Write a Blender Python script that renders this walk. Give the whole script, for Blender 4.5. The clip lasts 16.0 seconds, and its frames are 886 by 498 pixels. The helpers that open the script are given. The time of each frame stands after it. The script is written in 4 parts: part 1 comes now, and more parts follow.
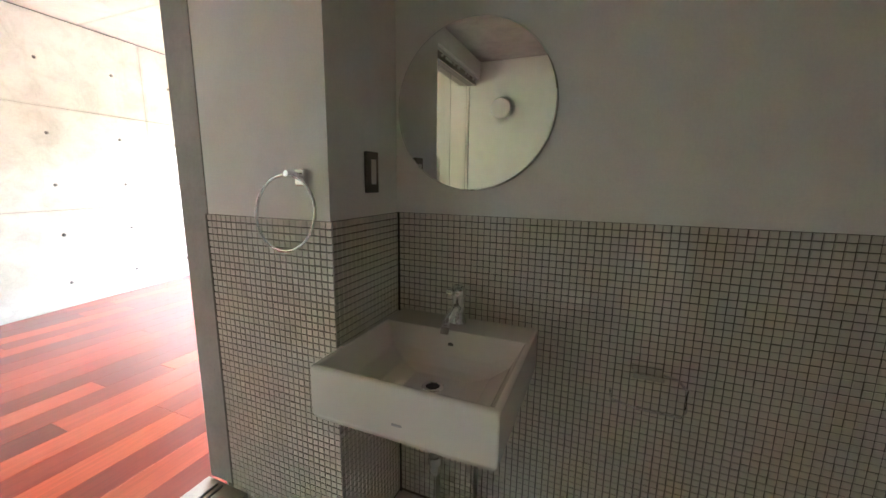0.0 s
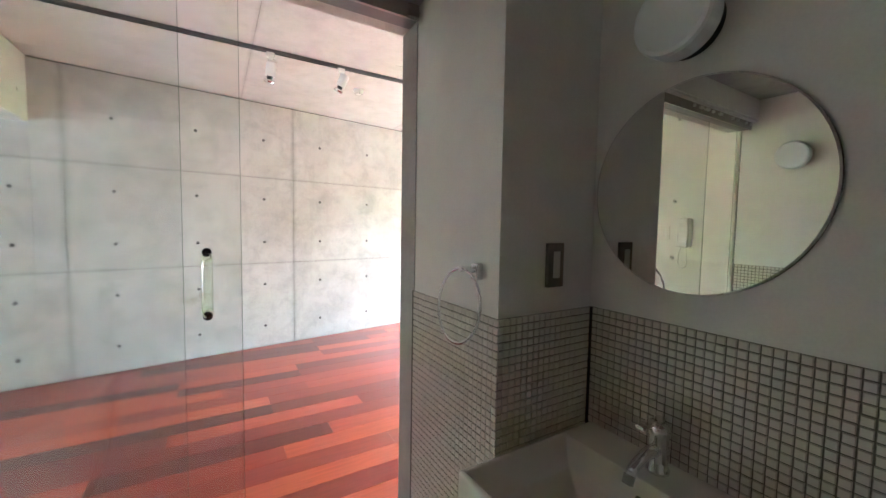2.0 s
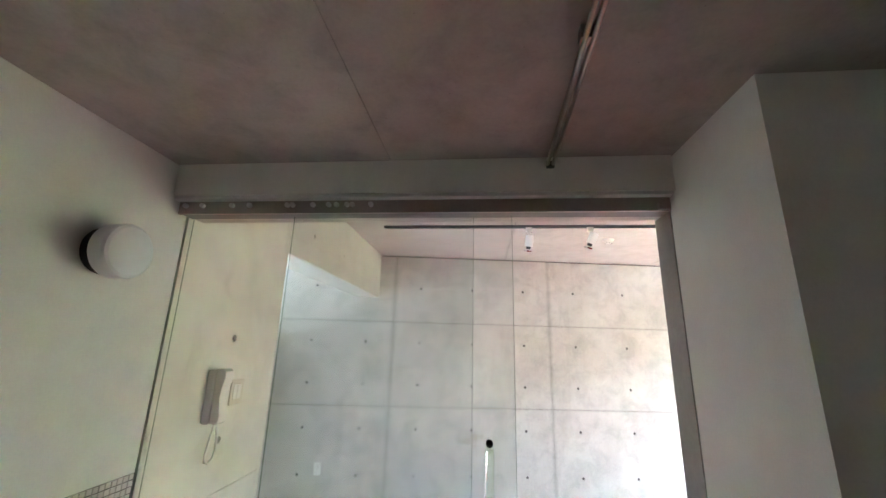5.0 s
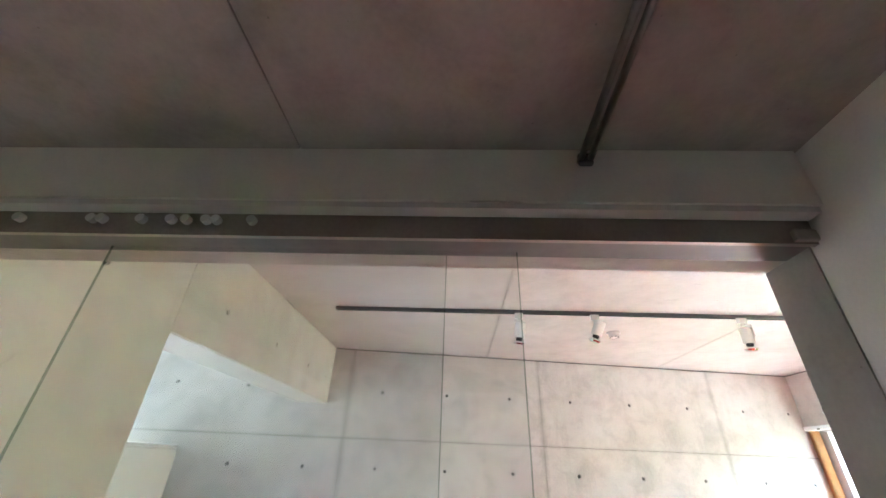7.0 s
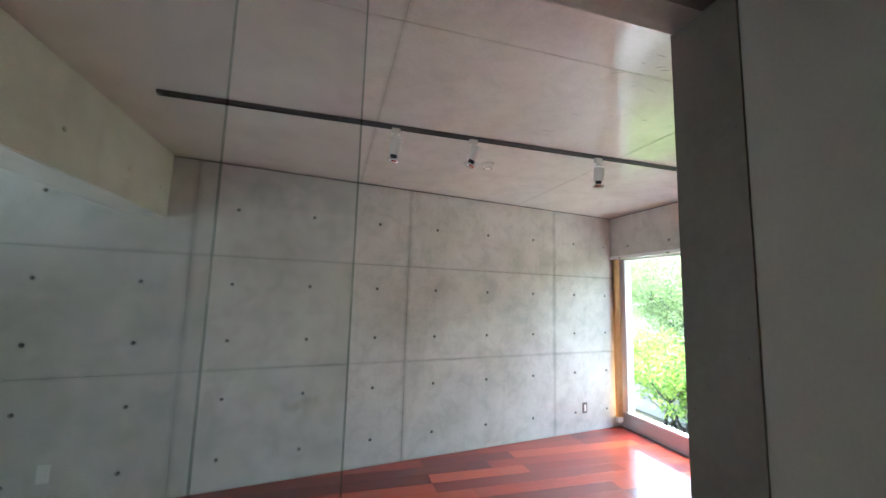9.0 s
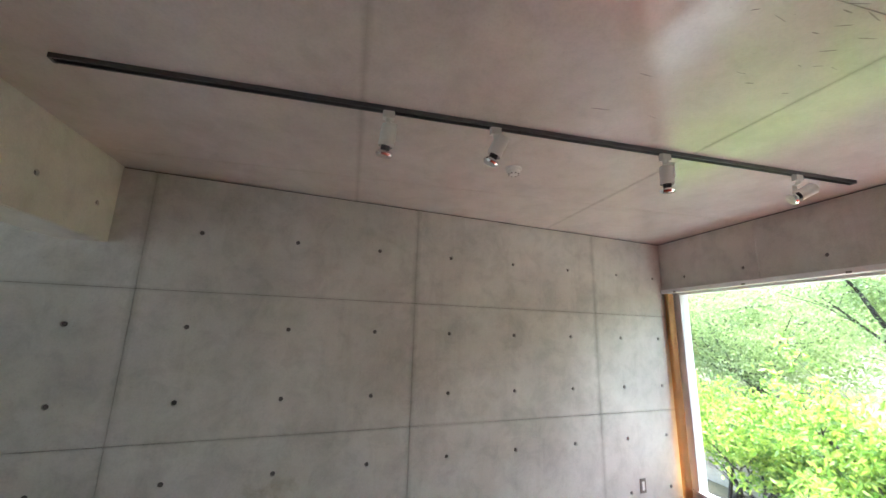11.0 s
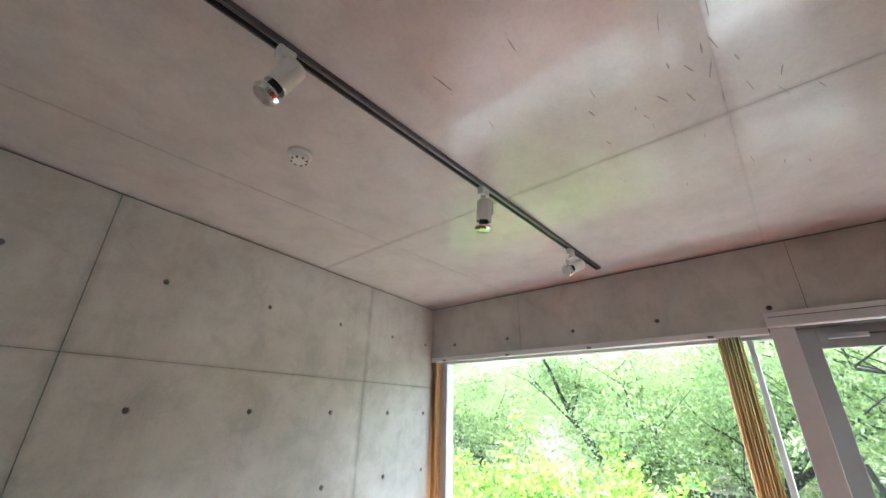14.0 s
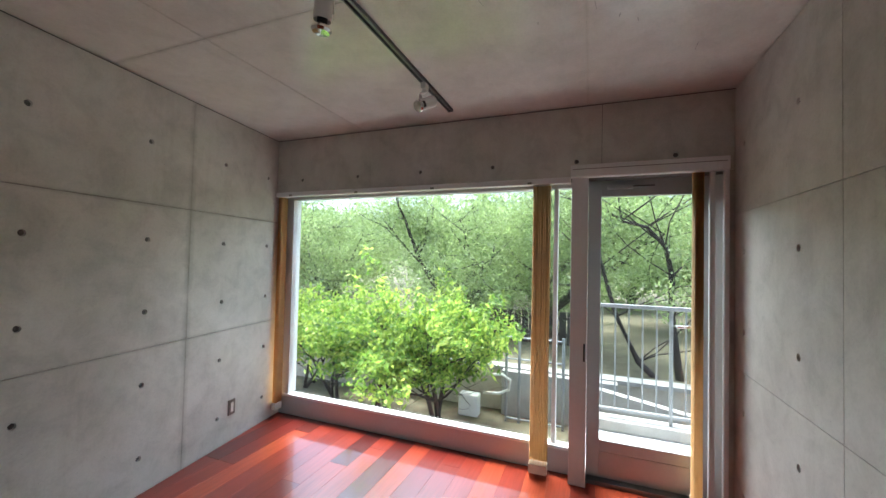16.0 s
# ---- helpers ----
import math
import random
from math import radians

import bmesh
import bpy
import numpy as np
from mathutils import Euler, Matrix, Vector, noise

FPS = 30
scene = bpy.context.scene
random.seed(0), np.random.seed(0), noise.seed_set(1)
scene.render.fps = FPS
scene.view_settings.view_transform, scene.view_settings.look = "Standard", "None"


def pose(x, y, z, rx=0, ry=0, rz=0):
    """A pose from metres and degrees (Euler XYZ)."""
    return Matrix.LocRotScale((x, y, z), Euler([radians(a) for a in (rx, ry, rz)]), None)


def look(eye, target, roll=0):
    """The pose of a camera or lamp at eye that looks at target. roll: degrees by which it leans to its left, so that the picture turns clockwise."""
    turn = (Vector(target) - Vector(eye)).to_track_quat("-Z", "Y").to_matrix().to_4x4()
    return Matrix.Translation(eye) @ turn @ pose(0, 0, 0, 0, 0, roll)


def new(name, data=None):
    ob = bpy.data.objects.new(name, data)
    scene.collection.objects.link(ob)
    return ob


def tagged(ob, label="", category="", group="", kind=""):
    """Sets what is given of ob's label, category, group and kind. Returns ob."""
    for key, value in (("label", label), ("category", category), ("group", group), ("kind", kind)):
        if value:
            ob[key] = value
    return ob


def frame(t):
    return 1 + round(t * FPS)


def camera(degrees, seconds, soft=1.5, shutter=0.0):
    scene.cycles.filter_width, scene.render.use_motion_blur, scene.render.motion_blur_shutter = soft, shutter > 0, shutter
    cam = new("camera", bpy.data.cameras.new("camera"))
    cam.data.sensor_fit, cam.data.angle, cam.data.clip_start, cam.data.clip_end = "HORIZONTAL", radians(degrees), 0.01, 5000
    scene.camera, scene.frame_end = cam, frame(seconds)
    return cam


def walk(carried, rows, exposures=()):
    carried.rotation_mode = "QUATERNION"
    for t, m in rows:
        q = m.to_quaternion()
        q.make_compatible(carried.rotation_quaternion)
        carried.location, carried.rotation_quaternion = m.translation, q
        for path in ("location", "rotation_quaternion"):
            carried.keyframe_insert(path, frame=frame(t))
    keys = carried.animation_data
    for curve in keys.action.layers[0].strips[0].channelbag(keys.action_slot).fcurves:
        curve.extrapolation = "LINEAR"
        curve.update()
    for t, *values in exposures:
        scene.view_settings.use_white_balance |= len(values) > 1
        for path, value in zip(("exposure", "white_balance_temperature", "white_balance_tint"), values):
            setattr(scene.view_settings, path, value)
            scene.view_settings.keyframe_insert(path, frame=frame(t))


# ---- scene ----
cam = camera(98.8, 16.0)
PATH = [
    (0, (-0.943, -4.386, 1.21), (0.874, -3.63, 0.853), 0.7),
    (0.5, (-0.939, -4.403, 1.236), (0.855, -3.524, 1.133), 0.6),
    (1, (-0.861, -4.397, 1.233), (0.908, -3.465, 1.193), 0.8),
    (1.5, (-0.764, -4.364, 1.3), (0.94, -3.321, 1.222), 1.0),
    (2, (-0.75, -4.468, 1.332), (0.279, -2.757, 1.209), 1.0),
    (2.5, (-0.811, -4.586, 1.313), (-0.472, -2.625, 1.116), 1.6),
    (3, (-0.847, -4.625, 1.315), (-0.782, -2.653, 0.985), 1.6),
    (3.5, (-0.858, -4.639, 1.324), (-0.891, -2.677, 0.941), 1.6),
    (4, (-0.845, -4.657, 1.388), (-0.877, -2.684, 1.062), 1.5),
    (4.5, (-0.821, -4.667, 1.479), (-0.916, -2.673, 1.596), 1.4),
    (5, (-0.801, -4.582, 1.543), (-0.996, -2.654, 2.04), 1.6),
    (5.2, (-0.822, -4.499, 1.556), (-1.019, -2.6, 2.15), 1.7),
    (7.5, (-0.788, -3.801, 1.654), (-0.75, -2.064, 2.645), 2.0),
    (8, (-0.767, -3.722, 1.565), (-0.361, -1.876, 2.217), 1.5),
    (8.5, (-0.731, -3.691, 1.546), (-0.205, -1.79, 1.876), 1.6),
    (8.7, (-0.723, -3.685, 1.544), (-0.172, -1.777, 1.78), 1.7),
    (10.8, (-0.511, -3.061, 1.598), (-0.042, -1.131, 1.834), 1.7),
    (11, (-0.484, -2.97, 1.595), (-0.037, -1.067, 2.017), 1.6),
    (11.5, (-0.344, -2.688, 1.64), (0.018, -0.886, 2.428), 1.9),
    (12, (-0.292, -2.478, 1.636), (0.279, -0.776, 2.519), 1.8),
    (12.5, (-0.273, -2.312, 1.669), (0.492, -0.685, 2.545), 1.9),
    (13, (-0.247, -2.27, 1.677), (0.542, -0.683, 2.604), 1.7),
    (13.5, (-0.21, -2.284, 1.644), (0.703, -0.783, 2.601), 1.6),
    (14, (-0.153, -2.285, 1.604), (1.215, -1.053, 2.386), 1.2),
    (14.5, (-0.106, -2.293, 1.568), (1.467, -1.159, 2.06), 1.4),
    (15, (-0.08, -2.33, 1.543), (1.614, -1.31, 1.843), 1.5),
    (15.5, (-0.07, -2.34, 1.508), (1.724, -1.469, 1.661), 1.3),
    (16, (-0.049, -2.359, 1.498), (1.814, -1.633, 1.549), 1.3),
]
walk(cam, [(t, look(eye, target, roll)) for t, eye, target, roll in PATH],
     exposures=[(0.0, 5.65, 5900, 5), (2.0, 5.4, 5600, 5), (3.5, 5.15, 5600, 6), (5.2, 5.35, 5500, 5), (7.5, 5.15, 5500, 4), (8.5, 4.2, 5300, 1), (11.0, 3.5, 5800, 4), (12.5, 3.7, 5300, -2), (13.5, 3.7, 5250, -3), (14.5, 3.05, 5900, 5), (16.0, 2.45, 5850, 4)])

# ---- world, sun, exposure ----
world = bpy.data.worlds.new("world")
scene.world = world
scene.cycles.max_bounces, scene.cycles.diffuse_bounces, scene.cycles.transparent_max_bounces = 14, 9, 16
world.use_nodes = True
wn = world.node_tree.nodes
sky = wn.new("ShaderNodeTexSky")
sky.sky_type, sky.sun_disc = "NISHITA", False
sky.sun_elevation, sky.sun_rotation = radians(74), radians(70)
sky.air_density, sky.dust_density, sky.ozone_density = 1.0, 4.0, 0.6
wn["Background"].inputs["Strength"].default_value = 0.15
world.node_tree.links.new(sky.outputs[0], wn["Background"].inputs["Color"])

sun = new("sun", bpy.data.lights.new("sun", "SUN"))
sun.data.energy, sun.data.angle, sun.data.color = 2.6, radians(24), (1.0, 0.97, 0.93)
sun.matrix_world = look((3.2, 1.2, 12), (0, 0, 0))

# area lamp added out of view, for open sky light through the wide window
sky_fill = new("sky_fill", bpy.data.lights.new("sky_fill", "AREA"))
sky_fill.data.shape, sky_fill.data.size, sky_fill.data.size_y = "RECTANGLE", 4.2, 1.6
sky_fill.data.energy, sky_fill.data.color = 95, (1.0, 0.98, 0.96)
sky_fill.matrix_world = look((4.7, 1.3, 3.4), (0.0, -1.2, 2.5))

# daylight in the open entry doorway
entrylight = new("entry_daylight", bpy.data.lights.new("entry_daylight", "AREA"))
entrylight.data.shape, entrylight.data.size, entrylight.data.size_y = "RECTANGLE", 0.86, 2.0
entrylight.data.energy, entrylight.data.color = 1.9, (0.90, 0.96, 1.0)
entrylight.matrix_world = look((-4.8, -2.75, 1.03), (0.0, -2.75, 1.03))

# ---- plan, in metres: x towards the window, y towards the long concrete wall ----
TH = radians(8.2)              # the long wall stands askew to the grid
CT, ST, TT = math.cos(TH), math.sin(TH), math.tan(TH)
LX = -1.965                    # intercom wall and tub wall
CX = 0.205                     # mirror wall
AX = -0.15                     # pier face
BY = -3.74                     # pier front
WX = 2.69                      # window lintel face
GX = 2.85                      # window glass
YR = -3.16                     # room face of the partition
YB = -3.335                    # bath face of lintel and sill
CEIL, BCEIL = 2.57, 2.2
TOP = CEIL - 0.009              # shadow gap under the ceiling

# ---- materials ----
def material(name):
    m = bpy.data.materials.new(name)
    m.use_nodes = True
    t = m.node_tree
    return m, t, t.nodes["Principled BSDF"]


def node(t, kind, **inputs):
    n = t.nodes.new("ShaderNode" + kind)
    for key, value in inputs.items():
        n.inputs[key.replace("_", " ")].default_value = value
    return n


def ramp(t, source, stops):
    n = t.nodes.new("ShaderNodeValToRGB")
    e = n.color_ramp.elements
    while len(e) < len(stops):
        e.new(0.5)
    for el, (p, c) in zip(e, stops):
        el.position, el.color = p, (*c, 1) if len(c) == 3 else c
    t.links.new(source, n.inputs[0])
    return n.outputs[0]


def mixed(t, kind, factor, a, b):
    n = t.nodes.new("ShaderNodeMix")
    n.data_type, n.blend_type = "RGBA", kind
    for socket, v in ((n.inputs[0], factor), (n.inputs[6], a), (n.inputs[7], b)):
        if isinstance(v, (int, float)):
            socket.default_value = v
        elif isinstance(v, tuple):
            socket.default_value = (*v, 1)
        else:
            t.links.new(v, socket)
    return n.outputs[2]


def relief(t, bsdf, height, strength, distance):
    b = node(t, "Bump", Strength=strength, Distance=distance)
    t.links.new(height, b.inputs["Height"])
    t.links.new(b.outputs[0], bsdf.inputs["Normal"])


def plain(name, colour, rough=0.5, metal=0.0, grain=0.06, scale=40.0, bump=0.05, vary=0.0, coat=0.0):
    """Paint, plastic, metal: one colour with faint mottling at two scales."""
    m, t, b = material(name)
    geo = t.nodes.new("ShaderNodeNewGeometry")
    n1 = node(t, "TexNoise", Scale=scale, Detail=4.0)
    n2 = node(t, "TexNoise", Scale=scale * 0.07, Detail=3.0)
    for n in (n1, n2):
        t.links.new(geo.outputs["Position"], n.inputs["Vector"])
    c1 = ramp(t, n1.outputs[0], [(0.3, (1 - grain,) * 3), (0.7, (1 + grain * 0.5,) * 3)])
    c2 = ramp(t, n2.outputs[0], [(0.3, (1 - grain * 1.5,) * 3), (0.7, (1.0,) * 3)])
    c = mixed(t, "MULTIPLY", 1.0, mixed(t, "MULTIPLY", 1.0, colour, c1), c2)
    if vary:
        info = t.nodes.new("ShaderNodeObjectInfo")
        c = mixed(t, "MULTIPLY", 1.0, c, ramp(t, info.outputs["Random"], [(0, (1 - vary,) * 3), (1, (1.0,) * 3)]))
    t.links.new(c, b.inputs["Base Color"])
    b.inputs["Roughness"].default_value, b.inputs["Metallic"].default_value = rough, metal
    b.inputs["Coat Weight"].default_value, b.inputs["Coat Roughness"].default_value = coat, 0.08
    relief(t, b, n1.outputs[0], bump, 0.002)
    return m


def seam(t, source, c, axis, origin, period, width, dark):
    """Uneven dark weeping along the form joints that lie square to axis, every period metres."""
    dot = t.nodes.new("ShaderNodeVectorMath")
    dot.operation = "DOT_PRODUCT"
    dot.inputs[1].default_value = axis
    t.links.new(source, dot.inputs[0])
    wob = node(t, "TexNoise", Scale=3.5, Detail=5.0, Roughness=0.7)
    t.links.new(source, wob.inputs["Vector"])
    out = dot.outputs["Value"]
    for op, k in (("SUBTRACT", origin), ("PINGPONG", period / 2)):
        n = t.nodes.new("ShaderNodeMath")
        n.operation = op
        n.inputs[1].default_value = k
        t.links.new(out, n.inputs[0])
        out = n.outputs[0]
    n = t.nodes.new("ShaderNodeMath")
    n.operation = "MULTIPLY_ADD"
    n.inputs[1].default_value = width * 2.2
    t.links.new(wob.outputs[0], n.inputs[0])
    t.links.new(out, n.inputs[2])
    d = 1 - dark
    return mixed(t, "MULTIPLY", 1.0, c, ramp(t, n.outputs[0], [(width * 1.0, (d, d, d * 0.98)), (width * 2.1, (1.0, 1.0, 1.0))]))


def concrete(name, base, rough, gloss=0.0, stain=1.0, blot=None, seams=()):
    """Fair-faced concrete: cloudy patches, drips, pin holes, stained joints."""
    m, t, b = material(name)
    geo = t.nodes.new("ShaderNodeNewGeometry")
    big = node(t, "TexNoise", Scale=1.1, Detail=5.0, Roughness=0.6)
    mid = node(t, "TexNoise", Scale=6.0, Detail=6.0, Roughness=0.65, Distortion=0.4)
    fine = node(t, "TexNoise", Scale=90.0, Detail=4.0)
    pits = node(t, "TexVoronoi", Scale=26.0)
    tall = node(t, "Mapping", Scale=(7.0, 7.0, 0.8))
    drip = node(t, "TexNoise", Scale=1.0, Detail=4.0, Roughness=0.7)
    for n in (big, mid, fine, pits, tall):
        t.links.new(geo.outputs["Position"], n.inputs["Vector"])
    t.links.new(tall.outputs[0], drip.inputs["Vector"])
    s = 0.16 * stain
    c = mixed(t, "MULTIPLY", 1.0, base, ramp(t, big.outputs[0], [(0.32, (1 - s, 1 - s * 1.05, 1 - s * 1.15)), (0.62, (1.04, 1.04, 1.03))]))
    c = mixed(t, "MULTIPLY", 1.0, c, ramp(t, mid.outputs[0], [(0.3, (1 - s * 0.9,) * 3), (0.55, (1.0,) * 3), (0.8, (1.05, 1.05, 1.06))]))
    c = mixed(t, "MULTIPLY", 0.3 * stain, c, ramp(t, drip.outputs[0], [(0.28, (0.80, 0.79, 0.76)), (0.46, (1.0,) * 3)]))
    c = mixed(t, "MULTIPLY", 1.0, c, ramp(t, fine.outputs[0], [(0.3, (0.95,) * 3), (0.6, (1.02,) * 3)]))
    c = mixed(t, "MULTIPLY", 0.6, c, ramp(t, pits.outputs["Distance"], [(0.03, (0.45,) * 3), (0.055, (1.0,) * 3)]))
    if blot:
        # an old water stain with a ragged edge
        where, size, tone = blot
        at = node(t, "Mapping", Location=tuple(-p * k for p, k in zip(where, size)), Scale=size)
        far = t.nodes.new("ShaderNodeVectorMath")
        far.operation = "LENGTH"
        t.links.new(geo.outputs["Position"], at.inputs["Vector"])
        t.links.new(at.outputs[0], far.inputs[0])
        rag = t.nodes.new("ShaderNodeMath")
        rag.operation = "MULTIPLY_ADD"
        rag.inputs[1].default_value = 1.3
        t.links.new(mid.outputs[0], rag.inputs[0])
        t.links.new(far.outputs["Value"], rag.inputs[2])
        c = mixed(t, "MULTIPLY", 1.0, c, ramp(t, rag.outputs[0], [(0.6, tone), (0.98, (1.0, 1.0, 1.0))]))
    for one in seams:
        c = seam(t, geo.outputs["Position"], c, *one)
    t.links.new(c, b.inputs["Base Color"])
    r = ramp(t, mid.outputs[0], [(0.3, (rough + 0.08,) * 3), (0.7, (rough - 0.05,) * 3)])
    t.links.new(r, b.inputs["Roughness"])
    b.inputs["Coat Weight"].default_value, b.inputs["Coat Roughness"].default_value = gloss, 0.13
    h = mixed(t, "MULTIPLY", 0.5, fine.outputs[0], mid.outputs[0])
    relief(t, b, h, 0.12, 0.004)
    return m


def timber():
    """Dark red lacquered hardwood, each board of its own tone."""
    m, t, b = material("red_hardwood")
    geo = t.nodes.new("ShaderNodeNewGeometry")
    info = t.nodes.new("ShaderNodeObjectInfo")
    mp = node(t, "Mapping", Scale=(3.0, 60.0, 20.0))
    off = t.nodes.new("ShaderNodeVectorMath")
    off.operation = "ADD"
    comb = t.nodes.new("ShaderNodeCombineXYZ")
    scl = t.nodes.new("ShaderNodeMath")
    scl.operation = "MULTIPLY"
    scl.inputs[1].default_value = 37.0
    t.links.new(info.outputs["Random"], scl.inputs[0])
    t.links.new(scl.outputs[0], comb.inputs[0])
    t.links.new(geo.outputs["Position"], off.inputs[0])
    t.links.new(comb.outputs[0], off.inputs[1])
    t.links.new(off.outputs[0], mp.inputs["Vector"])
    g = node(t, "TexNoise", Scale=1.0, Detail=6.0, Roughness=0.65, Distortion=0.6)
    t.links.new(mp.outputs[0], g.inputs["Vector"])
    tone = ramp(t, info.outputs["Random"], [(0.0, (0.070, 0.009, 0.007)), (0.3, (0.14, 0.016, 0.011)), (0.65, (0.22, 0.028, 0.014)), (1.0, (0.33, 0.056, 0.022))])
    c = mixed(t, "MULTIPLY", 1.0, tone, ramp(t, g.outputs[0], [(0.25, (0.72, 0.68, 0.66)), (0.7, (1.12, 1.1, 1.1))]))
    t.links.new(c, b.inputs["Base Color"])
    b.inputs["Roughness"].default_value = 0.3
    b.inputs["Specular IOR Level"].default_value = 0.2
    b.inputs["Coat Weight"].default_value, b.inputs["Coat Roughness"].default_value = 0.75, 0.05
    relief(t, b, g.outputs[0], 0.03, 0.001)
    return m


def pane_glass(name, tint):
    """Clear sheet glass: see-through with a faint mirror on it."""
    m = bpy.data.materials.new(name)
    m.use_nodes = True
    t = m.node_tree
    t.nodes.remove(t.nodes["Principled BSDF"])
    tr = node(t, "BsdfTransparent", Color=(*tint, 1))
    gl = node(t, "BsdfGlossy", Roughness=0.0)
    lw = t.nodes.new("ShaderNodeLayerWeight")
    lw.inputs["Blend"].default_value = 0.5
    pw = t.nodes.new("ShaderNodeMath")
    pw.operation = "POWER"
    pw.inputs[1].default_value = 5.0
    t.links.new(lw.outputs["Facing"], pw.inputs[0])
    fr = t.nodes.new("ShaderNodeMath")
    fr.operation = "MULTIPLY_ADD"
    fr.inputs[1].default_value, fr.inputs[2].default_value = 0.9, 0.035
    t.links.new(pw.outputs[0], fr.inputs[0])
    mx = t.nodes.new("ShaderNodeMixShader")
    t.links.new(fr.outputs[0], mx.inputs[0])
    t.links.new(tr.outputs[0], mx.inputs[1])
    t.links.new(gl.outputs[0], mx.inputs[2])
    t.links.new(mx.outputs[0], t.nodes["Material Output"].inputs["Surface"])
    return m


def leafy(name, dark, mid, bright):
    """Leaves: each its own green, light shining through."""
    m, t, b = material(name)
    geo = t.nodes.new("ShaderNodeNewGeometry")
    c = ramp(t, geo.outputs["Random Per Island"], [(0.0, dark), (0.5, mid), (1.0, bright)])
    t.links.new(c, b.inputs["Base Color"])
    b.inputs["Roughness"].default_value = 0.5
    tl = t.nodes.new("ShaderNodeBsdfTranslucent")
    t.links.new(mixed(t, "MULTIPLY", 1.0, c, (1.2, 1.28, 0.82)), tl.inputs["Color"])
    mx = t.nodes.new("ShaderNodeMixShader")
    mx.inputs[0].default_value = 0.55
    t.links.new(b.outputs[0], mx.inputs[1])
    t.links.new(tl.outputs[0], mx.inputs[2])
    t.links.new(mx.outputs[0], t.nodes["Material Output"].inputs["Surface"])
    return m


M_CONC = concrete("fair_faced_concrete", (0.56, 0.542, 0.505), 0.55, 0.0, 1.35)
M_LONGC = concrete("long_wall_concrete", (0.56, 0.542, 0.505), 0.55, 0.0, 1.35, blot=((-0.85, -0.12, 0.58), (1.6, 1.6, 4.5), (0.74, 0.68, 0.58)),
                   seams=(((CT, ST, 0.0), 0.0, 1.8, 0.036, 0.25), ((0.0, 0.0, 1.0), 0.0, 0.9, 0.02, 0.2)))
M_CEIL = concrete("smooth_ceiling_concrete", (0.69, 0.66, 0.63), 0.36, 1.0, 0.8,
                  seams=(((1.0, 0.0, 0.0), -0.504, 1.76, 0.024, 0.24), ((0.0, 1.0, 0.0), -0.55, 1.78, 0.012, 0.10)))
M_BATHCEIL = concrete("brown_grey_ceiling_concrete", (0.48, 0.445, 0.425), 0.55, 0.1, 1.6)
M_PALE = concrete("pale_cream_concrete", (0.70, 0.69, 0.62), 0.55, 0.0, 0.9, blot=((LX, -3.23, 0.55), (1.0, 4.2, 0.75), (0.72, 0.75, 0.77)))
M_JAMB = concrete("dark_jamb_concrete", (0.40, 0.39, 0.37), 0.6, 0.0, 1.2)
# mortar darkened to carry the shade inside the recessed tie holes
M_PLUG = plain("shaded_mortar_plug", (0.13, 0.12, 0.115), 0.8, grain=0.2)
M_JOINT = plain("joint_shadow_grey", (0.17, 0.16, 0.15), 0.85, grain=0.2)
M_SCUFF = plain("grey_scuff", (0.40, 0.375, 0.355), 0.7, grain=0.2)
M_WOOD = timber()
M_PAINT = plain("white_wall_paint", (0.84, 0.84, 0.81), 0.55, grain=0.03, scale=160, bump=0.08)
M_TILE = plain("beige_mosaic_tile", (0.72, 0.69, 0.63), 0.22, grain=0.05, scale=12, bump=0.0)
M_TILE_ONE = plain("beige_mosaic_piece", (0.72, 0.69, 0.63), 0.22, grain=0.05, scale=12, bump=0.0, vary=0.12)
M_GROUT = plain("dark_grout", (0.17, 0.16, 0.145), 0.9, grain=0.2)
M_CERAMIC = plain("white_ceramic", (0.87, 0.86, 0.82), 0.12, grain=0.01, scale=5, bump=0.0, coat=0.5)
M_CHROME = plain("chrome", (0.82, 0.82, 0.83), 0.08, 1.0, grain=0.02, bump=0.0)
M_STEEL = plain("brushed_steel", (0.42, 0.40, 0.37), 0.32, 1.0, grain=0.08, scale=120)
M_DARKSTEEL = plain("dark_track_metal", (0.17, 0.175, 0.18), 0.4, 0.8, grain=0.1)
M_TRACK = plain("grey_door_track", (0.20, 0.205, 0.20), 0.42, 0.5, grain=0.08)
M_BLACK = plain("black_plastic", (0.015, 0.015, 0.016), 0.45)
M_WHITEPL = plain("white_plastic", (0.75, 0.74, 0.70), 0.35, grain=0.02)
M_OPAL = plain("opal_lamp_glass", (0.82, 0.86, 0.88), 0.3, grain=0.01, bump=0.0)
M_GREYPLATE = plain("bronze_grey_plate", (0.20, 0.185, 0.16), 0.35, 0.6, grain=0.05)
M_ALU = plain("silver_window_aluminium", (0.50, 0.51, 0.53), 0.38, 0.35, grain=0.03)
M_WHITEALU = plain("white_painted_frame", (0.72, 0.72, 0.72), 0.4, grain=0.03)
M_BLIND = plain("ochre_blind_fabric", (0.62, 0.40, 0.18), 0.8, grain=0.08, scale=200)
M_BLINDW = plain("pale_blind_fabric", (0.68, 0.64, 0.55), 0.8, grain=0.06, scale=200)
M_GLASS = pane_glass("window_glass", (0.97, 0.99, 0.98))
M_GLASSP = pane_glass("partition_glass", (0.972, 0.982, 0.978))
M_EDGE = pane_glass("green_glass_edge", (0.74, 0.80, 0.77))
M_ACRYL = pane_glass("clear_acrylic", (0.97, 1.0, 0.94))
